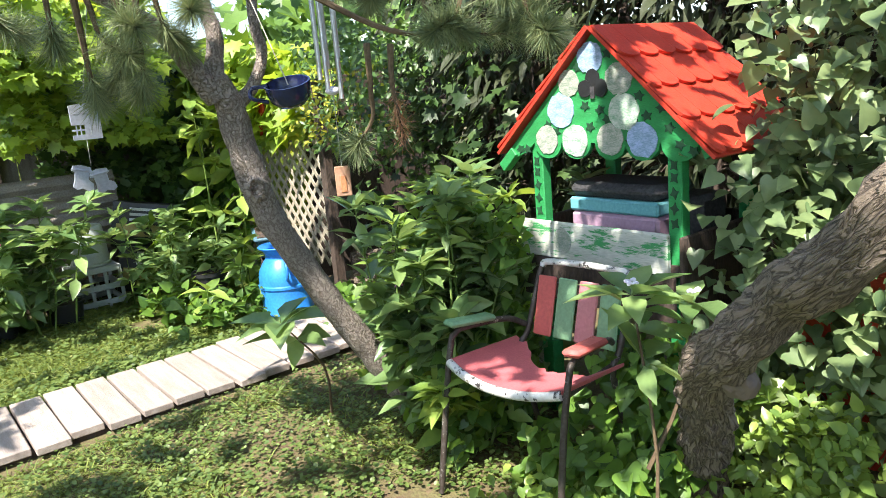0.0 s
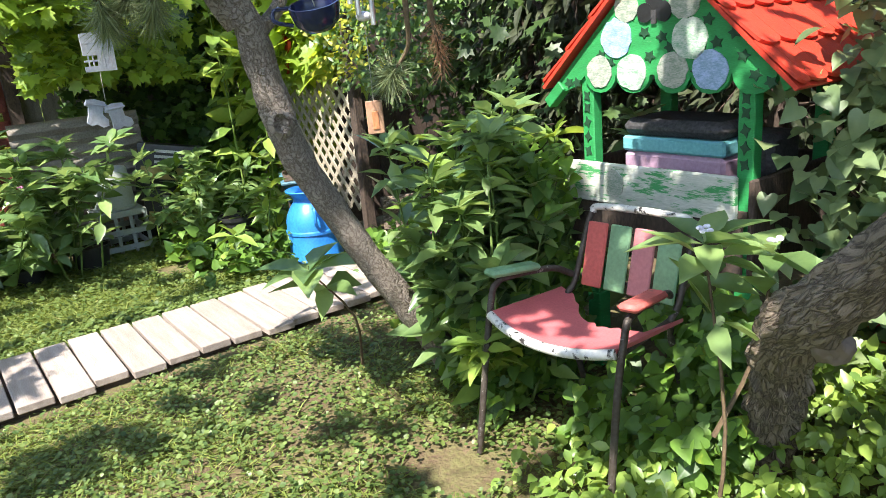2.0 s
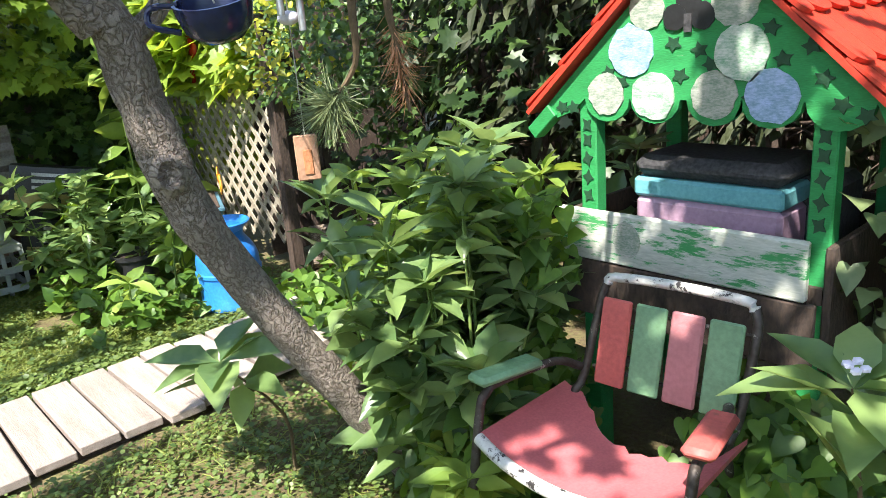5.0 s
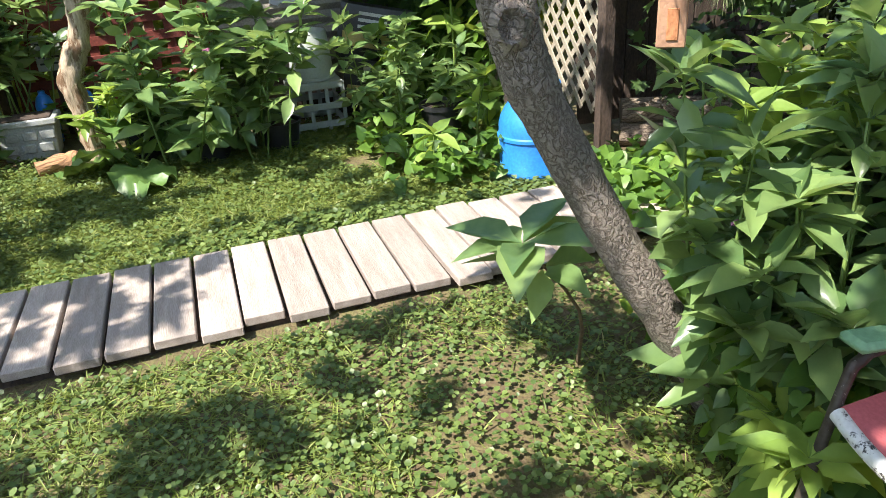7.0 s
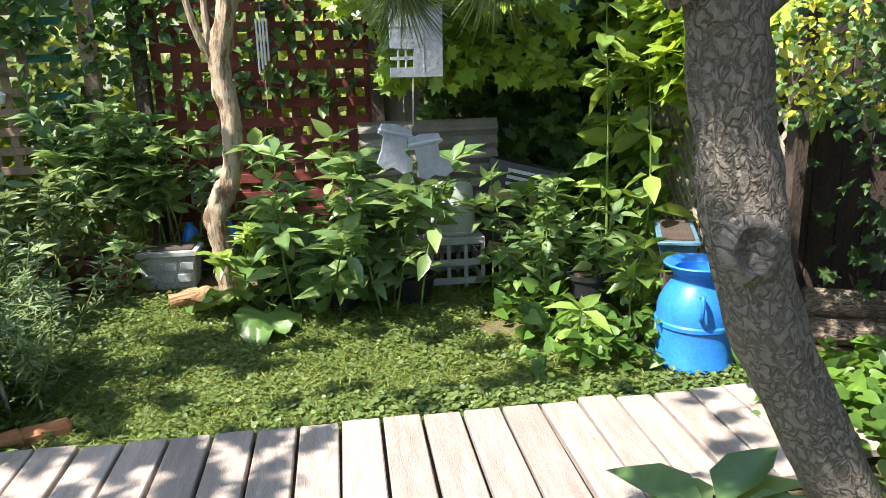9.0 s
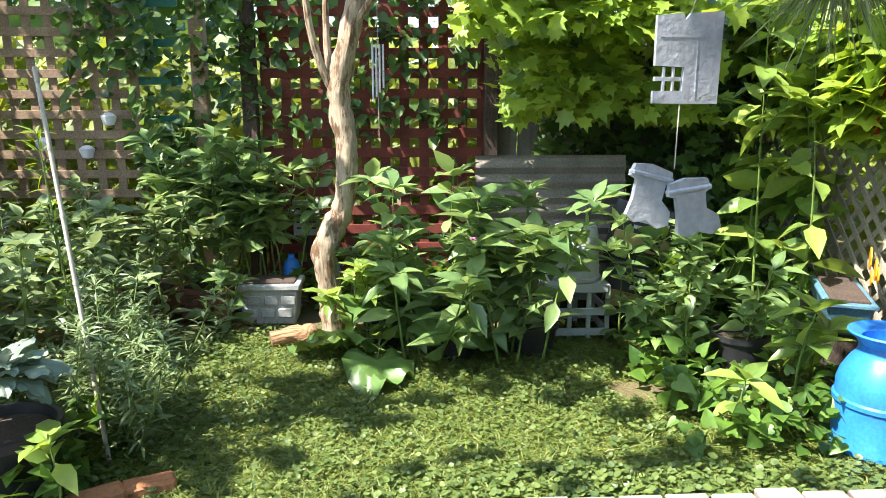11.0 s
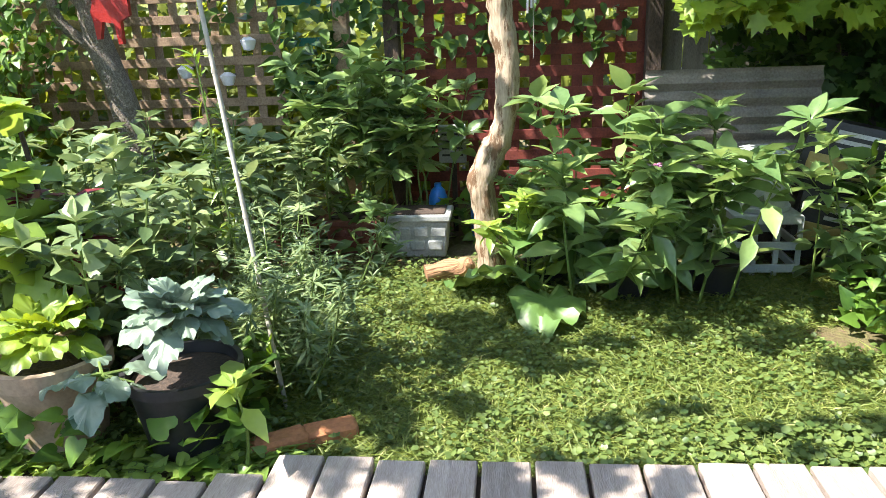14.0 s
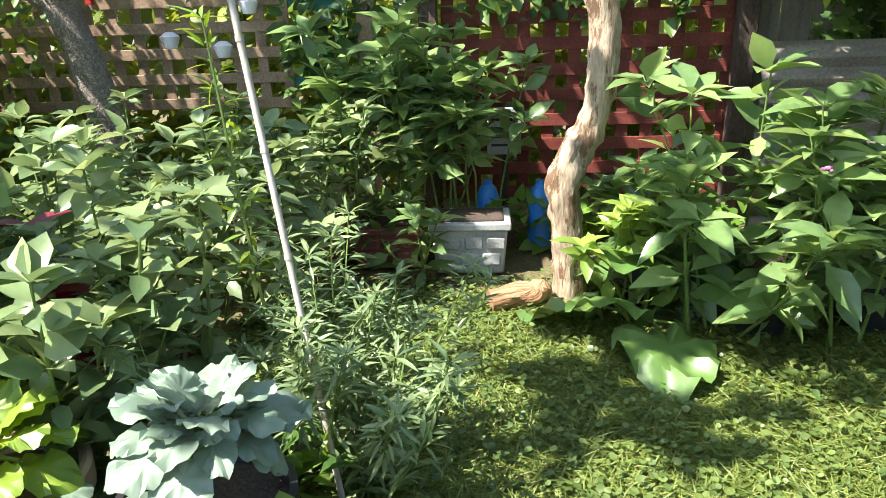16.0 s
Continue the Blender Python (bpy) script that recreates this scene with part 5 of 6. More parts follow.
tp = thing("terracotta_pot", (-1.585, 0.14, 0), "buff terracotta pot with leafy greens", "plant pot")
part("pot", lathe([(0.105, 0), (0.12, 0.01), (0.158, 0.25), (0.172, 0.252), (0.174, 0.305), (0.165, 0.312), (0.15, 0.305), (0.145, 0.27)], 32), M_TERRACOTTA, tp)
part("soil", lathe([(0.146, 0.272), (0.08, 0.285), (0.001, 0.288)], 24), M_DARKWOOD_SHADE, tp)
bp = thing("black_pot", (-1.175, 0.14, 0), "large black plastic pot holding a kale", "plant pot", "nursery pots")
part("pot", lathe([(0.12, 0), (0.16, 0.24), (0.176, 0.24), (0.176, 0.27), (0.16, 0.27), (0.155, 0.24)], 32), M_BLACKPLASTIC, bp)
part("soil", lathe([(0.156, 0.235), (0.08, 0.245), (0.001, 0.248)], 24), M_DARKWOOD_SHADE, bp)
for loc, rz in (((-0.90, 0.12, -0.012), 32), ((-0.765, 0.20, -0.02), 24)):
    t = thing("brick", loc, "orange clay brick edging the bed", "brick", "edging bricks", rz)
    part("block", boxm((-0.085, -0.04, 0), (0.085, 0.04, 0.06), 0.012), M_BRICK, t)
bpole = thing("bamboo_pole", (-0.955, 0.37, 0), "grey bamboo pole stuck upright in the bed", "pole")
bm = bmesh.new()
pts = [Vector((0, 0, -0.02)).lerp(Vector((-0.245, 0.285, 1.36)), k / 6) for k in range(7)]
tube(bm, pts, [0.008] * 7, 10)
part("cane", bm, M_BAMBOO, bpole)
for k in range(1, 7):
    bm = bmesh.new()
    d = (pts[k] - pts[k - 1]).normalized() * 0.006
    p = pts[k - 1].lerp(pts[k], 0.8)
    tube(bm, [p - d, p + d], 0.0096, 10)
    part("node", bm, M_BAMBOO, bpole)
for loc in ((-1.75, 2.62, 1.13), (-1.9, 2.62, 0.93), (-2.15, 2.6, 0.98)):
    t = thing("solar_lamp", loc, "small clear solar lamp hung on the lattice", "lamp", "solar lamps")
    part("shade", lathe([(0.002, -0.05), (0.03, -0.045), (0.045, 0.0), (0.047, 0.01), (0.02, 0.03), (0.002, 0.032)], 16), M_WHITEPETAL, t)
    part("bracket", boxm((-0.008, 0.02, 0.0), (0.008, 0.125, 0.015), 0.002), M_BLACKPLASTIC, t)

# ---- plants: one function per habit, then the beds ----
R = np.random.default_rng(77)
leafy_plant("balsam_clump", (1.56, -1.66, 0), [((-0.18, 0.05, 0), (-0.36, 0.10, 0.92)), ((-0.15, -0.05, 0), (-0.30, -0.05, 0.8))] + stems_in(R, 22, 0.0, 0.0, 0.25, 0.18, 0.55, 1.0), 0.165, LANCE, M_BALSAM, "tall green balsam clump with pink flowers by the tree", "balsams", 11, 5, 0.10, 0.25, (M_PINK, 0.08))
leafy_plant("balsam_clump", (1.78, -1.42, 0), stems_in(R, 12, 0.0, 0.0, 0.25, 0.25, 0.6, 0.95), 0.15, LANCE, M_BALSAM_Y, "balsams behind the clump and beside the well", "balsams", 10, 5, 0.10, 0.3)
leafy_plant("balsam_clump", (1.40, -1.88, 0), stems_in(R, 7, 0.0, 0.05, 0.08, 0.10, 0.2, 0.36), 0.13, LANCE, M_BALSAM_Y, "young pale green balsams before the clump", "balsams", 12, 5, 0.08, 0.2)
leafy_plant("balsam_plant", (1.20, -1.18, 0), [((0, 0, 0), (-0.23, -0.12, 0.49))], 0.28, LANCE, M_BALSAM, "single young balsam with a broad leaf rosette", "balsams", 13, 6, 0.2, 0.85, None, M_WOODSTEM, tilt=-0.1, side=0)
leafy_plant("balsam_plant", (1.25, -2.77, 0), [((0, 0, 0), (-0.02, 0.02, 0.79)), ((0.03, 0.02, 0.3), (0.14, -0.05, 0.74))], 0.19, LANCE, M_BALSAM, "flowering balsam with reddish stem beside the old tree", "balsams", 14, 5, 0.14, 0.78, (M_WHITEPETAL, 1.0), M_WOODSTEM, side=0, tilt=0.05)
leafy_plant("balsam_clump", (0.36, 1.42, 0), stems_in(R, 16, 0.0, 0.0, 0.36, 0.22, 0.45, 0.92), 0.20, LANCE, M_BALSAM, "large green balsam clump in the back bed", "balsams", 15, 5, 0.13, 0.3, (M_PINK, 0.1))
leafy_plant("balsam_clump", (-0.95, 2.33, 0), stems_in(R, 18, 0.0, 0.0, 0.38, 0.14, 0.75, 1.05), 0.195, LANCE, M_BALSAM, "dense balsam clump before the fence", "balsams", 16, 5, 0.11, 0.62)
leafy_plant("balsam_clump", (0.56, 1.42, 0), stems_in(R, 2, 0.0, 0.0, 0.04, 0.04, 0.55, 0.85), 0.18, LANCE, M_BALSAM, "balsams beside the bucket", "balsams", 17, 5, 0.11, 0.3, (M_PINK, 0.1))
leafy_plant("balsam_clump", (1.4, 1.3, 0), stems_in(R, 13, 0.0, 0.0, 0.25, 0.35, 0.3, 0.66), 0.145, LANCE, M_BALSAM, "balsams in the bed beside the lattice", "balsams", 18, 5, 0.09, 0.2)
leafy_plant("balsam_plant", (1.62, 0.62, 0), [((0, 0, 0), (0.05, 0.02, 0.44))], 0.21, LANCE, M_BALSAM_Y, "young balsam in a dark pot", "balsams", 19, 5, 0.16, 0.65)
leafy_plant("balsam_plant", (1.32, 0.45, 0), [((0, 0, 0), (0.0, 0.0, 0.24))], 0.19, LANCE, M_BALSAM_Y, "low young balsam at the lawn edge", "balsams", 20, 5, 0.16, 0.65)
leafy_plant("tall_weed", (1.75, 1.3, 0), [((0, 0, 0), (-0.05, 0.0, 1.65)), ((0.25, 0.1, 0), (0.18, 0.0, 1.45)), ((0.1, 0.3, 0), (0.12, 0.2, 1.7))], 0.26, LANCE, M_BALSAM_Y, "tall leafy weed stalks by the lattice", "", 21, 4, 0.22, 0.35)
leafy_plant("balsam_plant", (-0.14, 1.48, 0), stems_in(R, 4, 0, 0, 0.10, 0.08, 0.3, 0.42), 0.14, LANCE, M_BALSAM_Y, "young balsams at the foot of the pale tree", "balsams", 22)
leafy_plant("balsam_plant", (-0.92, 1.84, 0), stems_in(R, 3, 0, 0, 0.10, 0.05, 0.18, 0.3), 0.14, LANCE, M_BALSAM, "low balsams before the planters", "balsams", 23)
leafy_plant("balsam_plant", (-0.96, 0.0, 0), [((0, 0, 0), (0.0, 0.0, 0.27))], 0.17, LANCE, M_BALSAM_Y, "young balsam beside the black pot", "balsams", 24, 4, 0.16, 0.8)
leafy_plant("leafy_herbs", (-1.9, 0.75, 0), stems_in(R, 30, 0, 0, 0.55, 0.38, 0.35, 0.85), 0.12, OVAL, M_SHRUB, "grey-green leafy herbs in the bed", "", 25, 5, 0.085, 0.15)
leafy_plant("leafy_herbs", (-2.9, 0.8, 0), stems_in(R, 34, 0, 0, 0.6, 0.6, 0.4, 1.0), 0.12, OVAL, M_BALSAM_Y, "sunlit leafy herbs at the bed's far end", "", 26, 5, 0.09, 0.15, (M_WHITEPETAL, 0.4))
leafy_plant("leafy_herbs", (-1.75, 1.75, 0), stems_in(R, 34, 0, 0, 0.6, 0.5, 0.4, 0.8), 0.13, LANCE, M_SHRUB, "mixed leafy plants before the lattice", "", 27, 5, 0.09, 0.15)
leafy_plant("fine_shrub", (-1.02, 0.55, 0), stems_in(R, 26, 0, 0, 0.16, 0.25, 0.3, 0.62, 0.16), 0.075, NARROW, M_SHRUB, "fine-leaved grey-green bushy herb", "", 28, 5, 0.035, 0.15, None, None, 0.004)
leafy_plant("upright_weed", (-1.22, 0.85, 0), [((0, 0, 0), (-0.12, 0.05, 1.12))], 0.10, NARROW, M_LETTUCE, "slender upright weed with narrow leaves", "", 29, 4, 0.05, 0.45)
leafy_plant("tomato_vine", (-1.78, 0.32, 0), [((0, 0, 0), (-0.2, 0.15, 1.05)), ((-0.2, 0.15, 1.0), (-0.55, 0.1, 1.2)), ((0.05, 0.0, 0.2), (0.0, 0.1, 0.8)), ((-0.2, 0.1, 0.9), (0.05, 0.05, 1.0))], 0.15, CLUMP, M_BALSAM_Y, "lanky tomato vine tied to a dark stake", "", 30, 4, 0.12, 0.2)
st = thing("stake", (-1.66, 0.45, 0), "thin dark stake holding the tomato vine", "stake")
bm = bmesh.new()
tube(bm, [(0, 0, 0), (-0.17, 0.1, 1.0)], 0.009, 8)
part("rod", bm, M_DARKWOOD_SHADE, st)
leafy_plant("amaranth", (-1.72, 0.42, 0), [((0, 0, 0), (-0.05, 0.02, 0.7)), ((0.08, 0.05, 0), (0.1, 0.05, 0.55))], 0.12, OVAL, M_DARKRED, "dark red leafed plant", "", 31, 3, 0.14, 0.4)


def rosette(name, loc, n, size, tpl, mat, label, seed, z0=0.0, tilt=(0.2, 1.1), curl=0.0, category="plant", sub=True):
    """Leaves rising from one point, each leaf a piece of its own, crinkled at the rim."""
    rng = np.random.default_rng(seed)
    t = thing(name, loc, label, category)
    V, F = tpl
    for k in range(n):
        e = tilt[0] + (tilt[1] - tilt[0]) * k / max(1, n - 1)
        a = k * 2.4 + rng.normal(0, 0.2)
        D = np.array([[math.cos(a) * math.cos(e), math.sin(a) * math.cos(e), math.sin(e)]])
        s = size * rng.uniform(0.75, 1.1) * (1.1 - 0.35 * k / n)
        foot = np.array([[0, 0, z0]])
        stalk = 0.45 * s
        v, f = scatter(tpl, foot + D * stalk, D, np.array([s]), rng, 0.12)
        bm = bmesh.new()
        vs = [bm.verts.new(p) for p in v]
        for q in f:
            bm.faces.new([vs[i] for i in q])
        for w in bm.verts:
            r = (w.co - Vector(foot[0] + D[0] * (stalk + 0.45 * s))).length / s
            w.co += Vector((0, 0, 1)) * (curl * s * r * (noise.noise(w.co * (3.2 / size) + Vector((k, 0, 0))) + 0.3 * noise.noise(w.co * (8 / size) + Vector((0, k, 0)))))
        o = part("leaf", bm, mat, t)
        bm = bmesh.new()
        tube(bm, [Vector(foot[0]), Vector(foot[0] + D[0] * stalk * 1.3)], [0.006, 0.004], 6)
        part("stalk", bm, M_STEM, o)
    return t


CABBAGE = polar_leaf([(0, 0), (0.12, 0.02), (0.24, 0.14), (0.36, 0.34), (0.42, 0.58), (0.36, 0.82), (0.18, 1.0), (0, 1.03)], 0.4, 0.035, 9)
rosette("kale", (-1.15, 0.13, 0.33), 34, 0.118, CABBAGE, M_KALE, "blue-green kale with broad waxy leaves in the pot", 51, 0.10, (-0.2, 1.25), 0.38)
rosette("kale", (-1.36, 0.03, 0.27), 8, 0.13, CABBAGE, M_KALE, "drooping blue-green kale leaves over the pot rims", 55, 0.02, (-0.35, 0.4), 0.4)
rosette("lettuce", (-1.585, 0.14, 0.30), 26, 0.12, CABBAGE, M_LETTUCE, "yellow-green lettuce in the terracotta pot", 52, 0.06, (0.0, 1.3), 0.4)
RHUB = polar_leaf([(0, 0.04), (0.2, -0.14), (0.42, -0.08), (0.54, 0.18), (0.52, 0.5), (0.36, 0.8), (0.15, 0.98), (0, 1.02)], 0.55, 0.05, 8, 5, 40)
rosette("rhubarb", (-0.06, 1.38, 0), 5, 0.38, RHUB, M_RHUB, "rhubarb with huge crinkled leaves on the lawn edge", 53, 0.05, (-0.2, 0.7), 0.5)
rosette("rhubarb", (0.12, 1.55, 0), 7, 0.32, RHUB, M_RHUB, "rhubarb with large leaves beneath the balsams", 54, 0.12, (0.1, 1.0), 0.3)

# climbing and hanging leaves
leaf_mass("creeper_lattice", [((-1.6, 2.60, 0.3), (-0.9, 2.74, 2.2)), ((-2.0, 2.62, 1.2), (-1.5, 2.74, 2.3)), ((-0.95, 2.64, 1.0), (0.5, 2.72, 2.2))], 1350, 0.105, OVAL, M_VINE_D, "green creeper climbing the lattice panels", seed=61)
leaf_mass("maple_branches", [((0.6, 1.7, 1.15), (1.7, 2.5, 2.2)), ((0.3, 1.3, 1.55), (1.6, 1.9, 2.3))], 2800, 0.105, MAPLE, M_GRAPE, "leafy maple branches hanging over the fence", "foliage", 62)
leaf_mass("creeper_fence", [((0.9, 2.3, 0.6), (2.2, 2.7, 1.9)), ((1.6, 2.0, 0.3), (2.15, 2.7, 1.7))], 2300, 0.10, MAPLE, M_VINE_D, "dark creeper covering the board fence", seed=63)
leaf_mass("grape_vine", [((1.95, 1.0, 1.1), (2.5, 2.7, 1.75)), ((2.15, 0.6, 1.05), (2.5, 1.6, 1.5))], 2300, 0.15, MAPLE, M_GRAPE, "sunlit grape vine over the diagonal lattice", seed=64, face=(-1, -0.3, 0.4))
leaf_mass("creeper_low", [((2.0, 1.4, 0.1), (2.2, 2.6, 0.9)), ((1.4, 1.5, 0.05), (2.0, 2.4, 0.6))], 900, 0.10, HEART, M_VINE, "trailing creeper at the lattice foot", seed=65, face=(-1, -0.3, 0.3))
leaf_mass("locust_shrub", [((2.0, -0.35, 1.0), (2.9, 0.45, 1.75)), ((2.4, -0.2, 0.7), (2.8, 0.35, 1.2))], 1900, 0.055, OVAL, M_VINE_D, "fine-leaved shrub arching over the lattice end", "shrub", 66, face=(-0.6, -0.6, 0.4))
leaf_mass("yellow_shrub", [((1.75, -0.25, 1.08), (2.35, 0.2, 1.5))], 280, 0.042, OVAL, M_YELLOW, "bright yellow-green leafy branch tips", "shrub", 67, face=(-0.6, -0.6, 0.4))
leaf_mass("bindweed", [((1.58, -1.92, 0.25), (1.76, -1.62, 0.88)), ((1.5, -2.7, 0.05), (1.85, -2.3, 0.45)), ((1.25, -2.0, 0.02), (1.72, -1.65, 0.4)), ((1.3, -2.7, 0.02), (1.6, -2.2, 0.25))], 1700, 0.055, HEART, M_VINE, "heart-leaved bindweed around the chair and well", seed=68, face=(-1, -0.3, 0.4))
leaf_mass("lilac", [((1.9, -3.3, 0.6), (2.6, -2.62, 1.6)), ((1.8, -3.4, 0.1), (2.6, -2.7, 0.9)), ((1.82, -2.78, 0.1), (2.3, -2.49, 1.08))], 3700, 0.064, HEART, M_SHRUB, "grey-green lilac leaning in beside the well", "shrub", 69, face=(-0.8, -0.5, 0.4))
leaf_mass("low_weeds", [((1.65, -3.1, 0.02), (2.0, -2.5, 0.36)), ((1.2, -3.2, 0.02), (1.7, -2.75, 0.16)), ((1.05, -2.7, 0.02), (1.5, -2.2, 0.14))], 1500, 0.052, OVAL, M_BALSAM_Y, "bright low weeds at the old tree's foot", "weeds", 70, face=(-0.6, -0.4, 0.7))
leaf_mass("ivy_hedge", [((2.55, -1.3, 0.3), (3.1, 0.2, 2.2)), ((2.9, -4.2, 0.2), (3.3, -2.6, 2.2)), ((2.45, -0.2, 0.25), (3.2, 0.75, 1.4))], 950, 0.085, MAPLE, M_IVY, "ivy climbing the cedars, shade put into its leaf colour", seed=71, face=(-1, -0.4, 0.3))
leaf_mass("bed_cover", [((1.1, 0.3, 0.02), (1.72, 1.3, 0.2)), ((1.7, 0.6, 0.02), (2.15, 1.5, 0.2)), ((1.45, -1.6, 0.02), (2.1, -1.05, 0.25)), ((1.75, -1.2, 0.02), (2.8, 0.05, 0.22)), ((-2.4, -0.05, 0.02), (-0.95, 0.5, 0.2)), ((-1.2, 2.2, 0.02), (1.9, 2.5, 0.25))], 2600, 0.075, HEART, M_VINE, "low leafy ground cover in the beds", "ground cover", 72, face=(-0.3, -0.6, 0.9))
leaf_mass("neighbour_bushes", [((-4.5, 3.1, 0.0), (2.2, 4.6, 1.7)), ((-6.0, 0.5, 0.0), (-3.3, 3.2, 1.5)), ((2.4, 2.2, 0.2), (4.2, 4.5, 1.1))], 9500, 0.15, MAPLE, M_SUNLIT, "bright sunlit bushes beyond the fence", "bushes", 73)
leaf_mass("neighbour_trees", [((-9, 8, 0.0), (0, 11, 3.6)), ((0, 9, 0), (9, 11, 1.9)), ((-9.5, -2, 0), (-6.5, 8, 3.5)), ((5.0, 2.0, 0.5), (7.0, 9.0, 3.2))], 7000, 0.38, CLUMP, M_CANOPY, "leafy trees in the yards beyond", "trees", 74)

# pine boughs hanging from above
def pine_bough(loc, pts, label, seed, dens=900, mat=M_PINE, length=0.085, tufts=None):
    t = thing("pine_bough", loc, label, "pine branch", "pine boughs")
    rng = np.random.default_rng(seed)
    bm = bmesh.new()
    line = spline(pts, 5)
    tube(bm, line, list(np.linspace(0.011, 0.004, len(line))), 6, True)
    part("twig", bm, M_WOODSTEM, t)
    L = np.array([tuple(p) for p in line])
    P, D = [], []
    for c in tufts or [(0.75, 0.25)]:
        k = np.clip(rng.normal(c[0], c[1], dens), 0, 1) * (len(L) - 1)
        i = np.minimum(k.astype(int), len(L) - 2)
        p = L[i] + (L[i + 1] - L[i]) * (k - i)[:, None]
        ax = L[i + 1] - L[i]
        ax /= np.linalg.norm(ax, axis=1, keepdims=True)
        d = ax * 0.9 + rng.normal(0, 0.75, (dens, 3))
        P.append(p)
        D.append(d)
    v, f = scatter((NEEDLE[0], NEEDLE[1]), np.concatenate(P), np.concatenate(D), rng.uniform(0.6, 1.1, sum(len(p) for p in P)) * length, rng, 1.0)
    tagged(raw("needles", v, f, mat, t), kind="stuff")
    return t


pine_bough((0.87, -1.95, 1.64), [(-0.1, 0.12, 0.06), (0.0, -0.02, -0.03), (0.18, -0.15, -0.15), (0.33, -0.30, -0.18), (0.48, -0.46, -0.2)], "long pine bough reaching across the clearing", 81, 1500, tufts=[(0.95, 0.12)])
pine_bough((1.155, -1.82, 1.48), [(0, 0, 0), (-0.01, -0.01, -0.15), (-0.01, 0.0, -0.24), (-0.05, 0.05, -0.32)], "drooping pine twig with green needles", 82, 750, length=0.10, tufts=[(0.97, 0.06)])
pine_bough((1.21, -1.87, 1.47), [(0, 0, 0), (-0.015, -0.01, -0.12), (-0.01, -0.02, -0.2), (0.0, -0.03, -0.33)], "drooping pine twig with dead tan needles", 83, 240, M_PINE_DEAD, 0.08, tufts=[(0.72, 0.12)])
for k, (x, y, z) in enumerate(((0.33, -1.48, 1.56), (0.43, -1.52, 1.52), (0.5, -1.55, 1.45), (0.4, -1.51, 1.4), (0.52, -1.63, 1.42), (0.56, -1.68, 1.54), (0.46, -1.63, 1.58), (0.7, -1.67, 1.62), (1.2, -2.25, 1.5), (1.3, -2.37, 1.47), (1.36, -2.43, 1.52), (1.24, -2.28, 1.58), (1.05, -2.02, 1.62), (1.12, -2.15, 1.5), (0.2, -1.27, 1.62), (1.0, -1.72, 1.7))):
    rng = np.random.default_rng(600 + k)
    a = rng.uniform(0, 6.28)
    pine_bough((x, y, z), [(-0.06 * math.cos(a), -0.06 * math.sin(a), 0.3), (0, 0, 0.12), (0.03 * math.cos(a), 0.03 * math.sin(a), 0.02), (0.12 * math.cos(a), 0.12 * math.sin(a), -0.03)], "green pine bough hanging from the tree", 90 + k, 950, length=0.10, tufts=[(0.85, 0.15)])

# ---- crowns above: they cast the dappled shade, with gaps where the sun comes down ----
def shade_at(x, y):
    """How closed the crowns are over a spot of ground that the sun would reach."""
    if -0.62 < y < 0.1 and x > 1.45:
        return 0.42
    if -0.62 < y < 0.1 and x > 0.3:
        return 0.06
    if -0.9 < y < 0.1 and x < -0.75:
        return 0.72
    if -0.62 < y < 0.1:
        return 0.5
    if 0.05 < y < 0.55 and x > -0.3:
        return 0.3
    if x < -1.2 and -0.1 < y < 1.8:
        return 0.1
    if y > 0.9:
        if x > 2.6 and y > 1.2:
            return 0.1
        if y > 3.4:
            return 0.15
        if y > 2.7:
            return 0.68 if x < 1.8 else 0.4
        if 1.4 < x and 1.9 < y:
            return 0.25
        return 0.38 if x < 1.2 else 0.34
    if x > 3.1 and -1.2 < y < 1.3:
        return 0.85
    if x > 1.35 and y < -2.35 and x < 2.3:
        return 0.5
    if x > 2.3 and -2.7 < y < -1.2:
        return 0.3
    if y < -0.5 and x < 1.2:
        return 0.29
    if 0 < y < 1.0 and x < 1.6:
        return 0.34
    return 0.45


def crown(name, lo, hi, n, label, seed, parent=None):
    rng = np.random.default_rng(seed)
    P = rng.uniform(lo, hi, (n, 3))
    s = np.array(SUN_FROM)
    G = P - s * (P[:, 2:3] / s[2])
    keep = []
    for p, g in zip(P, G):
        c = shade_at(g[0], g[1])
        nz = 0.5 + 0.5 * noise.noise(Vector((g[0] * 2.3, g[1] * 2.3, seed))) + 0.35 * noise.noise(Vector((g[0] * 6.0, g[1] * 6.0, seed + 5)))
        keep.append(nz < c * 1.15)
    P = P[np.array(keep)]
    D = rng.normal(0, 1, (len(P), 3))
    D[:, 2] = -abs(D[:, 2]) * 0.4
    v, f = scatter(MAPLE, P, D, rng.uniform(0.10, 0.19, len(P)), rng, 0.5)
    ob = raw(name, v, f, M_CANOPY, parent, "", True)
    return tagged(ob, kind="stuff")


for tree, lo, hi, n, sd in ((lt, (-5.6, -3.4, 2.7), (1.6, 0.6, 3.6), 4200, 201), (wt, (-3.6, -0.6, 2.4), (0.5, 2.7, 3.5), 1700, 202), (ot, (-2.4, -6.0, 2.6), (2.6, -2.4, 3.6), 2300, 203)):
    c = crown("crown", lo, hi, n, "", sd)
    c.data.transform(Matrix.Translation(-tree.matrix_world.translation))
    c.parent = tree

# ---- lawn: clover and grass ----
def on_lawn(x, y):
    if -0.66 < y < 0.03 and x > -0.9:
        return False
    if -0.9 < y < -0.08 and x <= -0.85:
        return False
    return True


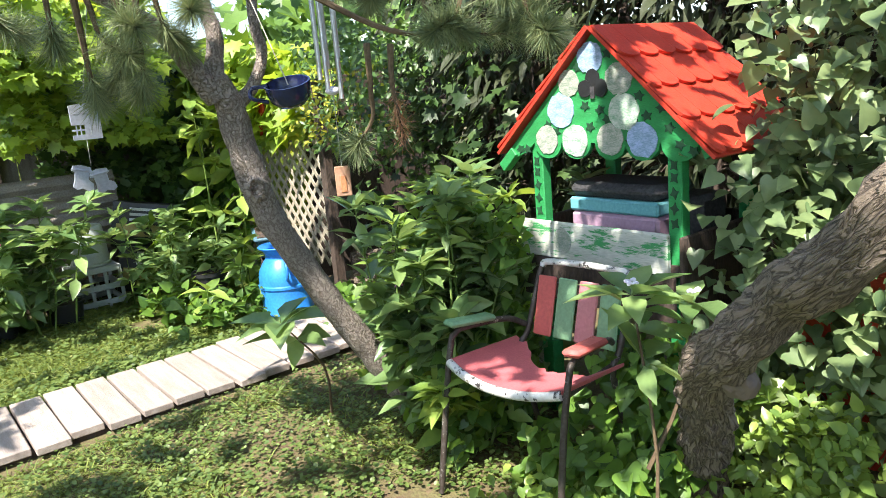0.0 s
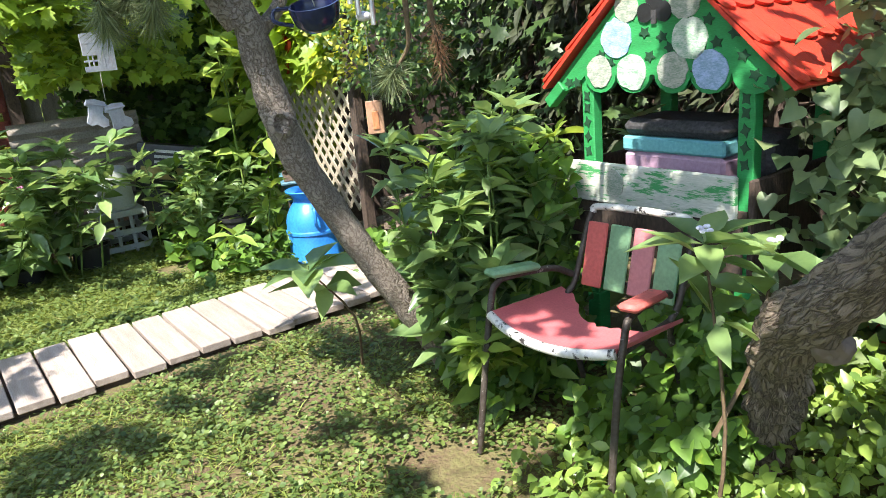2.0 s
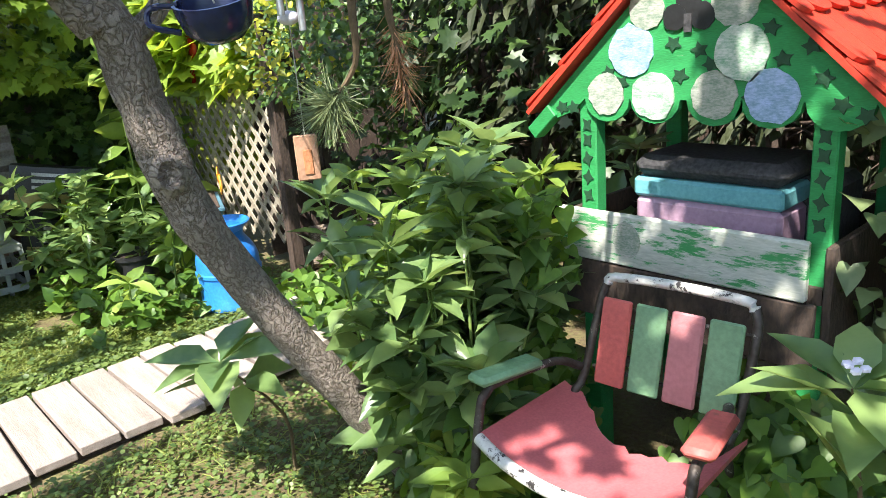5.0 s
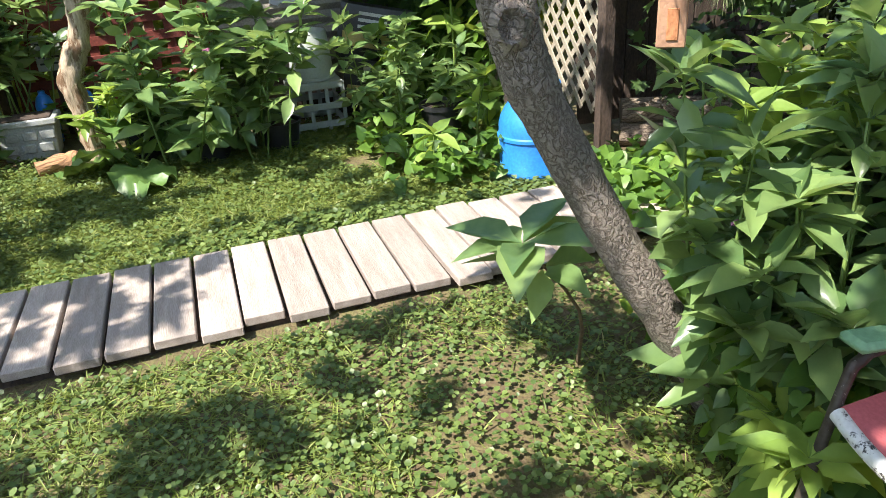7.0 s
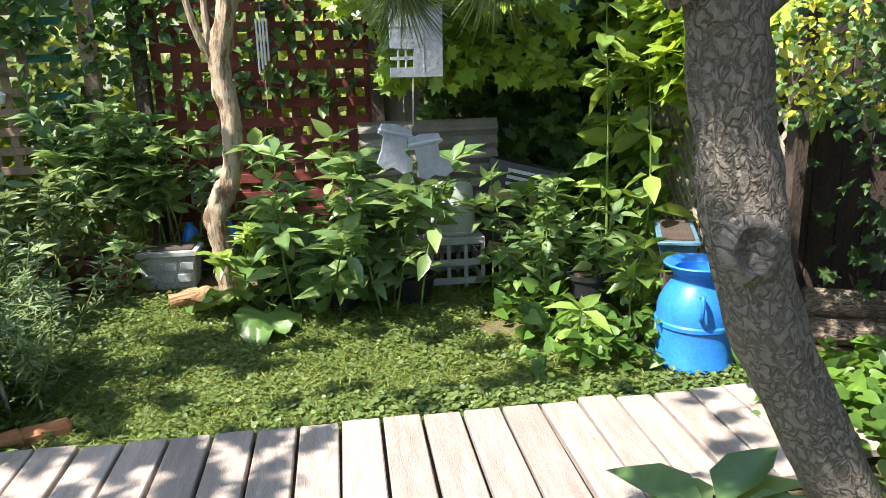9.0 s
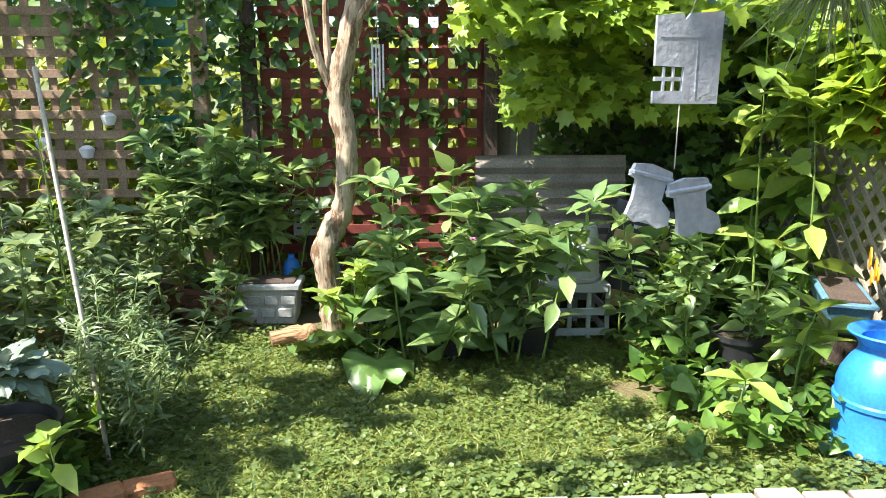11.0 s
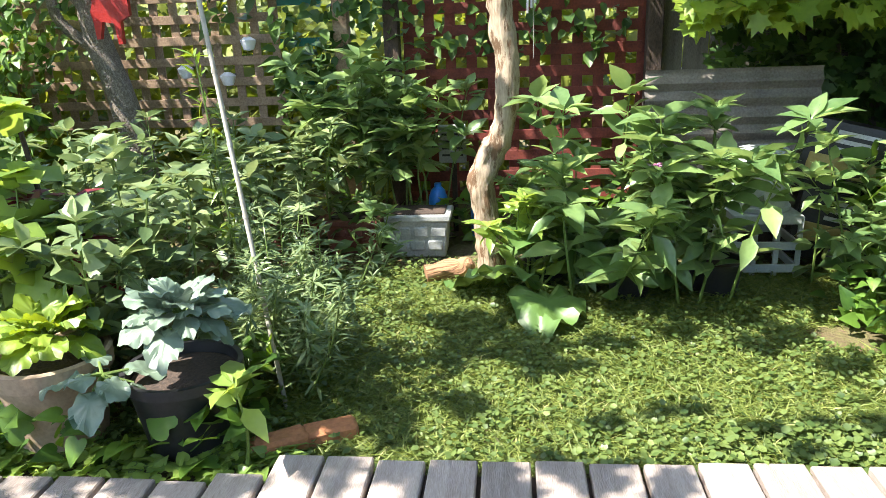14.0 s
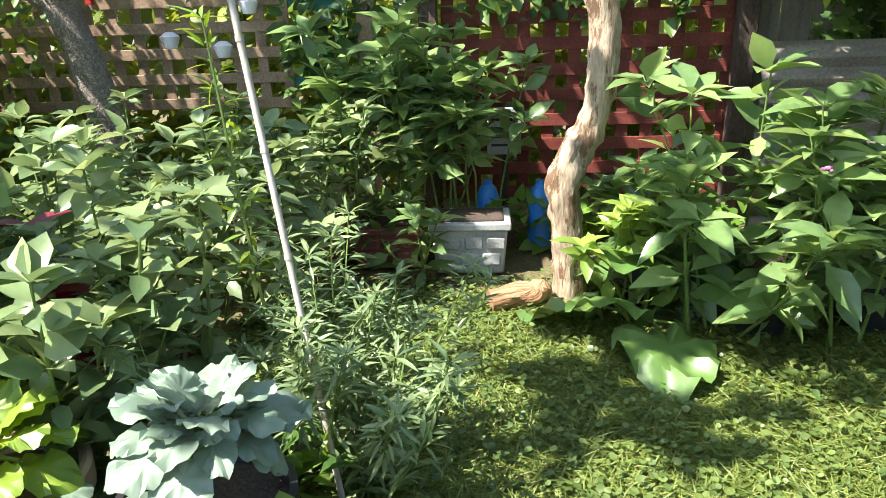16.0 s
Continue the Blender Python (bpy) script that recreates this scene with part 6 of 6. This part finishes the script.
def lawn(name, n, size, tpl, mat, label, seed, lo, hi, dens, up):
    rng = np.random.default_rng(seed)
    P, D = [], []
    while len(P) < n:
        x, y = rng.uniform(lo[0], hi[0]), rng.uniform(lo[1], hi[1])
        if not on_lawn(x, y):
            continue
        if rng.uniform() > dens(x, y):
            continue
        h = rng.uniform(0.012, 0.05) if up < 0.5 else 0.0
        P.append((x, y, hump(x, y) - 0.012 + h))
        a = rng.uniform(0, 6.28)
        D.append((math.cos(a), math.sin(a), rng.normal(up, 0.3)))
    v, f = scatter(tpl, np.array(P), np.array(D), size * rng.uniform(0.5, 1.3, n), rng, 0.25)
    return tagged(raw(name, v, f, mat, None, "", True), label, "lawn", kind="stuff")


def patchy(x, y, s, k):
    return 0.5 + 0.9 * noise.noise(Vector((x * s, y * s, k)))


def bald(x, y):
    w = 0.10 * noise.noise(Vector((x * 7, y * 7, 4)))
    return math.hypot(x - 0.98, (y + 2.07)) < 0.12 + w or math.hypot((x - 1.12) * 0.6, y - 0.95) < 0.12


lawn("clover", 52000, 0.018, ROUND, M_CLOVER, "small clover and ground ivy leaves in the lawn", 301, (-3.4, -4.8), (1.9, 0.0), lambda x, y: 0.0 if bald(x, y) else (0.05 + patchy(x, y, 2.2, 1) + (0.25 if x > 0.4 else 0)), 0.15)
lawn("clover", 15000, 0.020, ROUND, M_CLOVER, "small clover leaves along the boardwalk and lawn", 302, (-1.6, 0.0), (2.3, 1.9), lambda x, y: 0.0 if bald(x, y) else (1.0 if y < 0.25 and x > 0 else 0.12 + 0.6 * patchy(x, y, 1.7, 1)), 0.15)
lawn("grass", 95000, 0.065, BLADE, M_GRASS, "thin uneven lawn grass", 303, (-3.4, -4.8), (1.4, -0.55), lambda x, y: 0.0 if bald(x, y) else 1.1 - patchy(x, y, 1.7, 1) - (0.3 if x > 0.6 else 0), 0.75)
lawn("grass", 105000, 0.066, BLADE, M_GRASS, "mown lawn grass before the back bed", 304, (-1.5, 0.0), (2.0, 1.75), lambda x, y: 0.0 if bald(x, y) else 1.15 - 0.7 * patchy(x, y, 1.7, 1), 0.8)
leaf_mass("lattice_bush", [((-3.9, 1.6, 0.3), (-2.7, 2.6, 1.5)), ((-3.6, 2.0, 1.4), (-2.6, 2.7, 2.2))], 2300, 0.085, OVAL, M_VINE, "leafy bush before the tan lattice", "shrub", 75)
lawn("edge_leaves", 900, 0.028, ROUND, M_CLOVER, "broad clover leaves spilling over the boardwalk edge", 305, (0.35, 0.03), (2.2, 0.26), lambda x, y: 1.0, 0.2)
lawn("edge_leaves", 900, 0.045, HEART, M_BALSAM_Y, "creeping ivy spilling over the boardwalk by the pots", 306, (-2.2, -0.08), (-0.85, 0.12), lambda x, y: 1.0, 0.3)
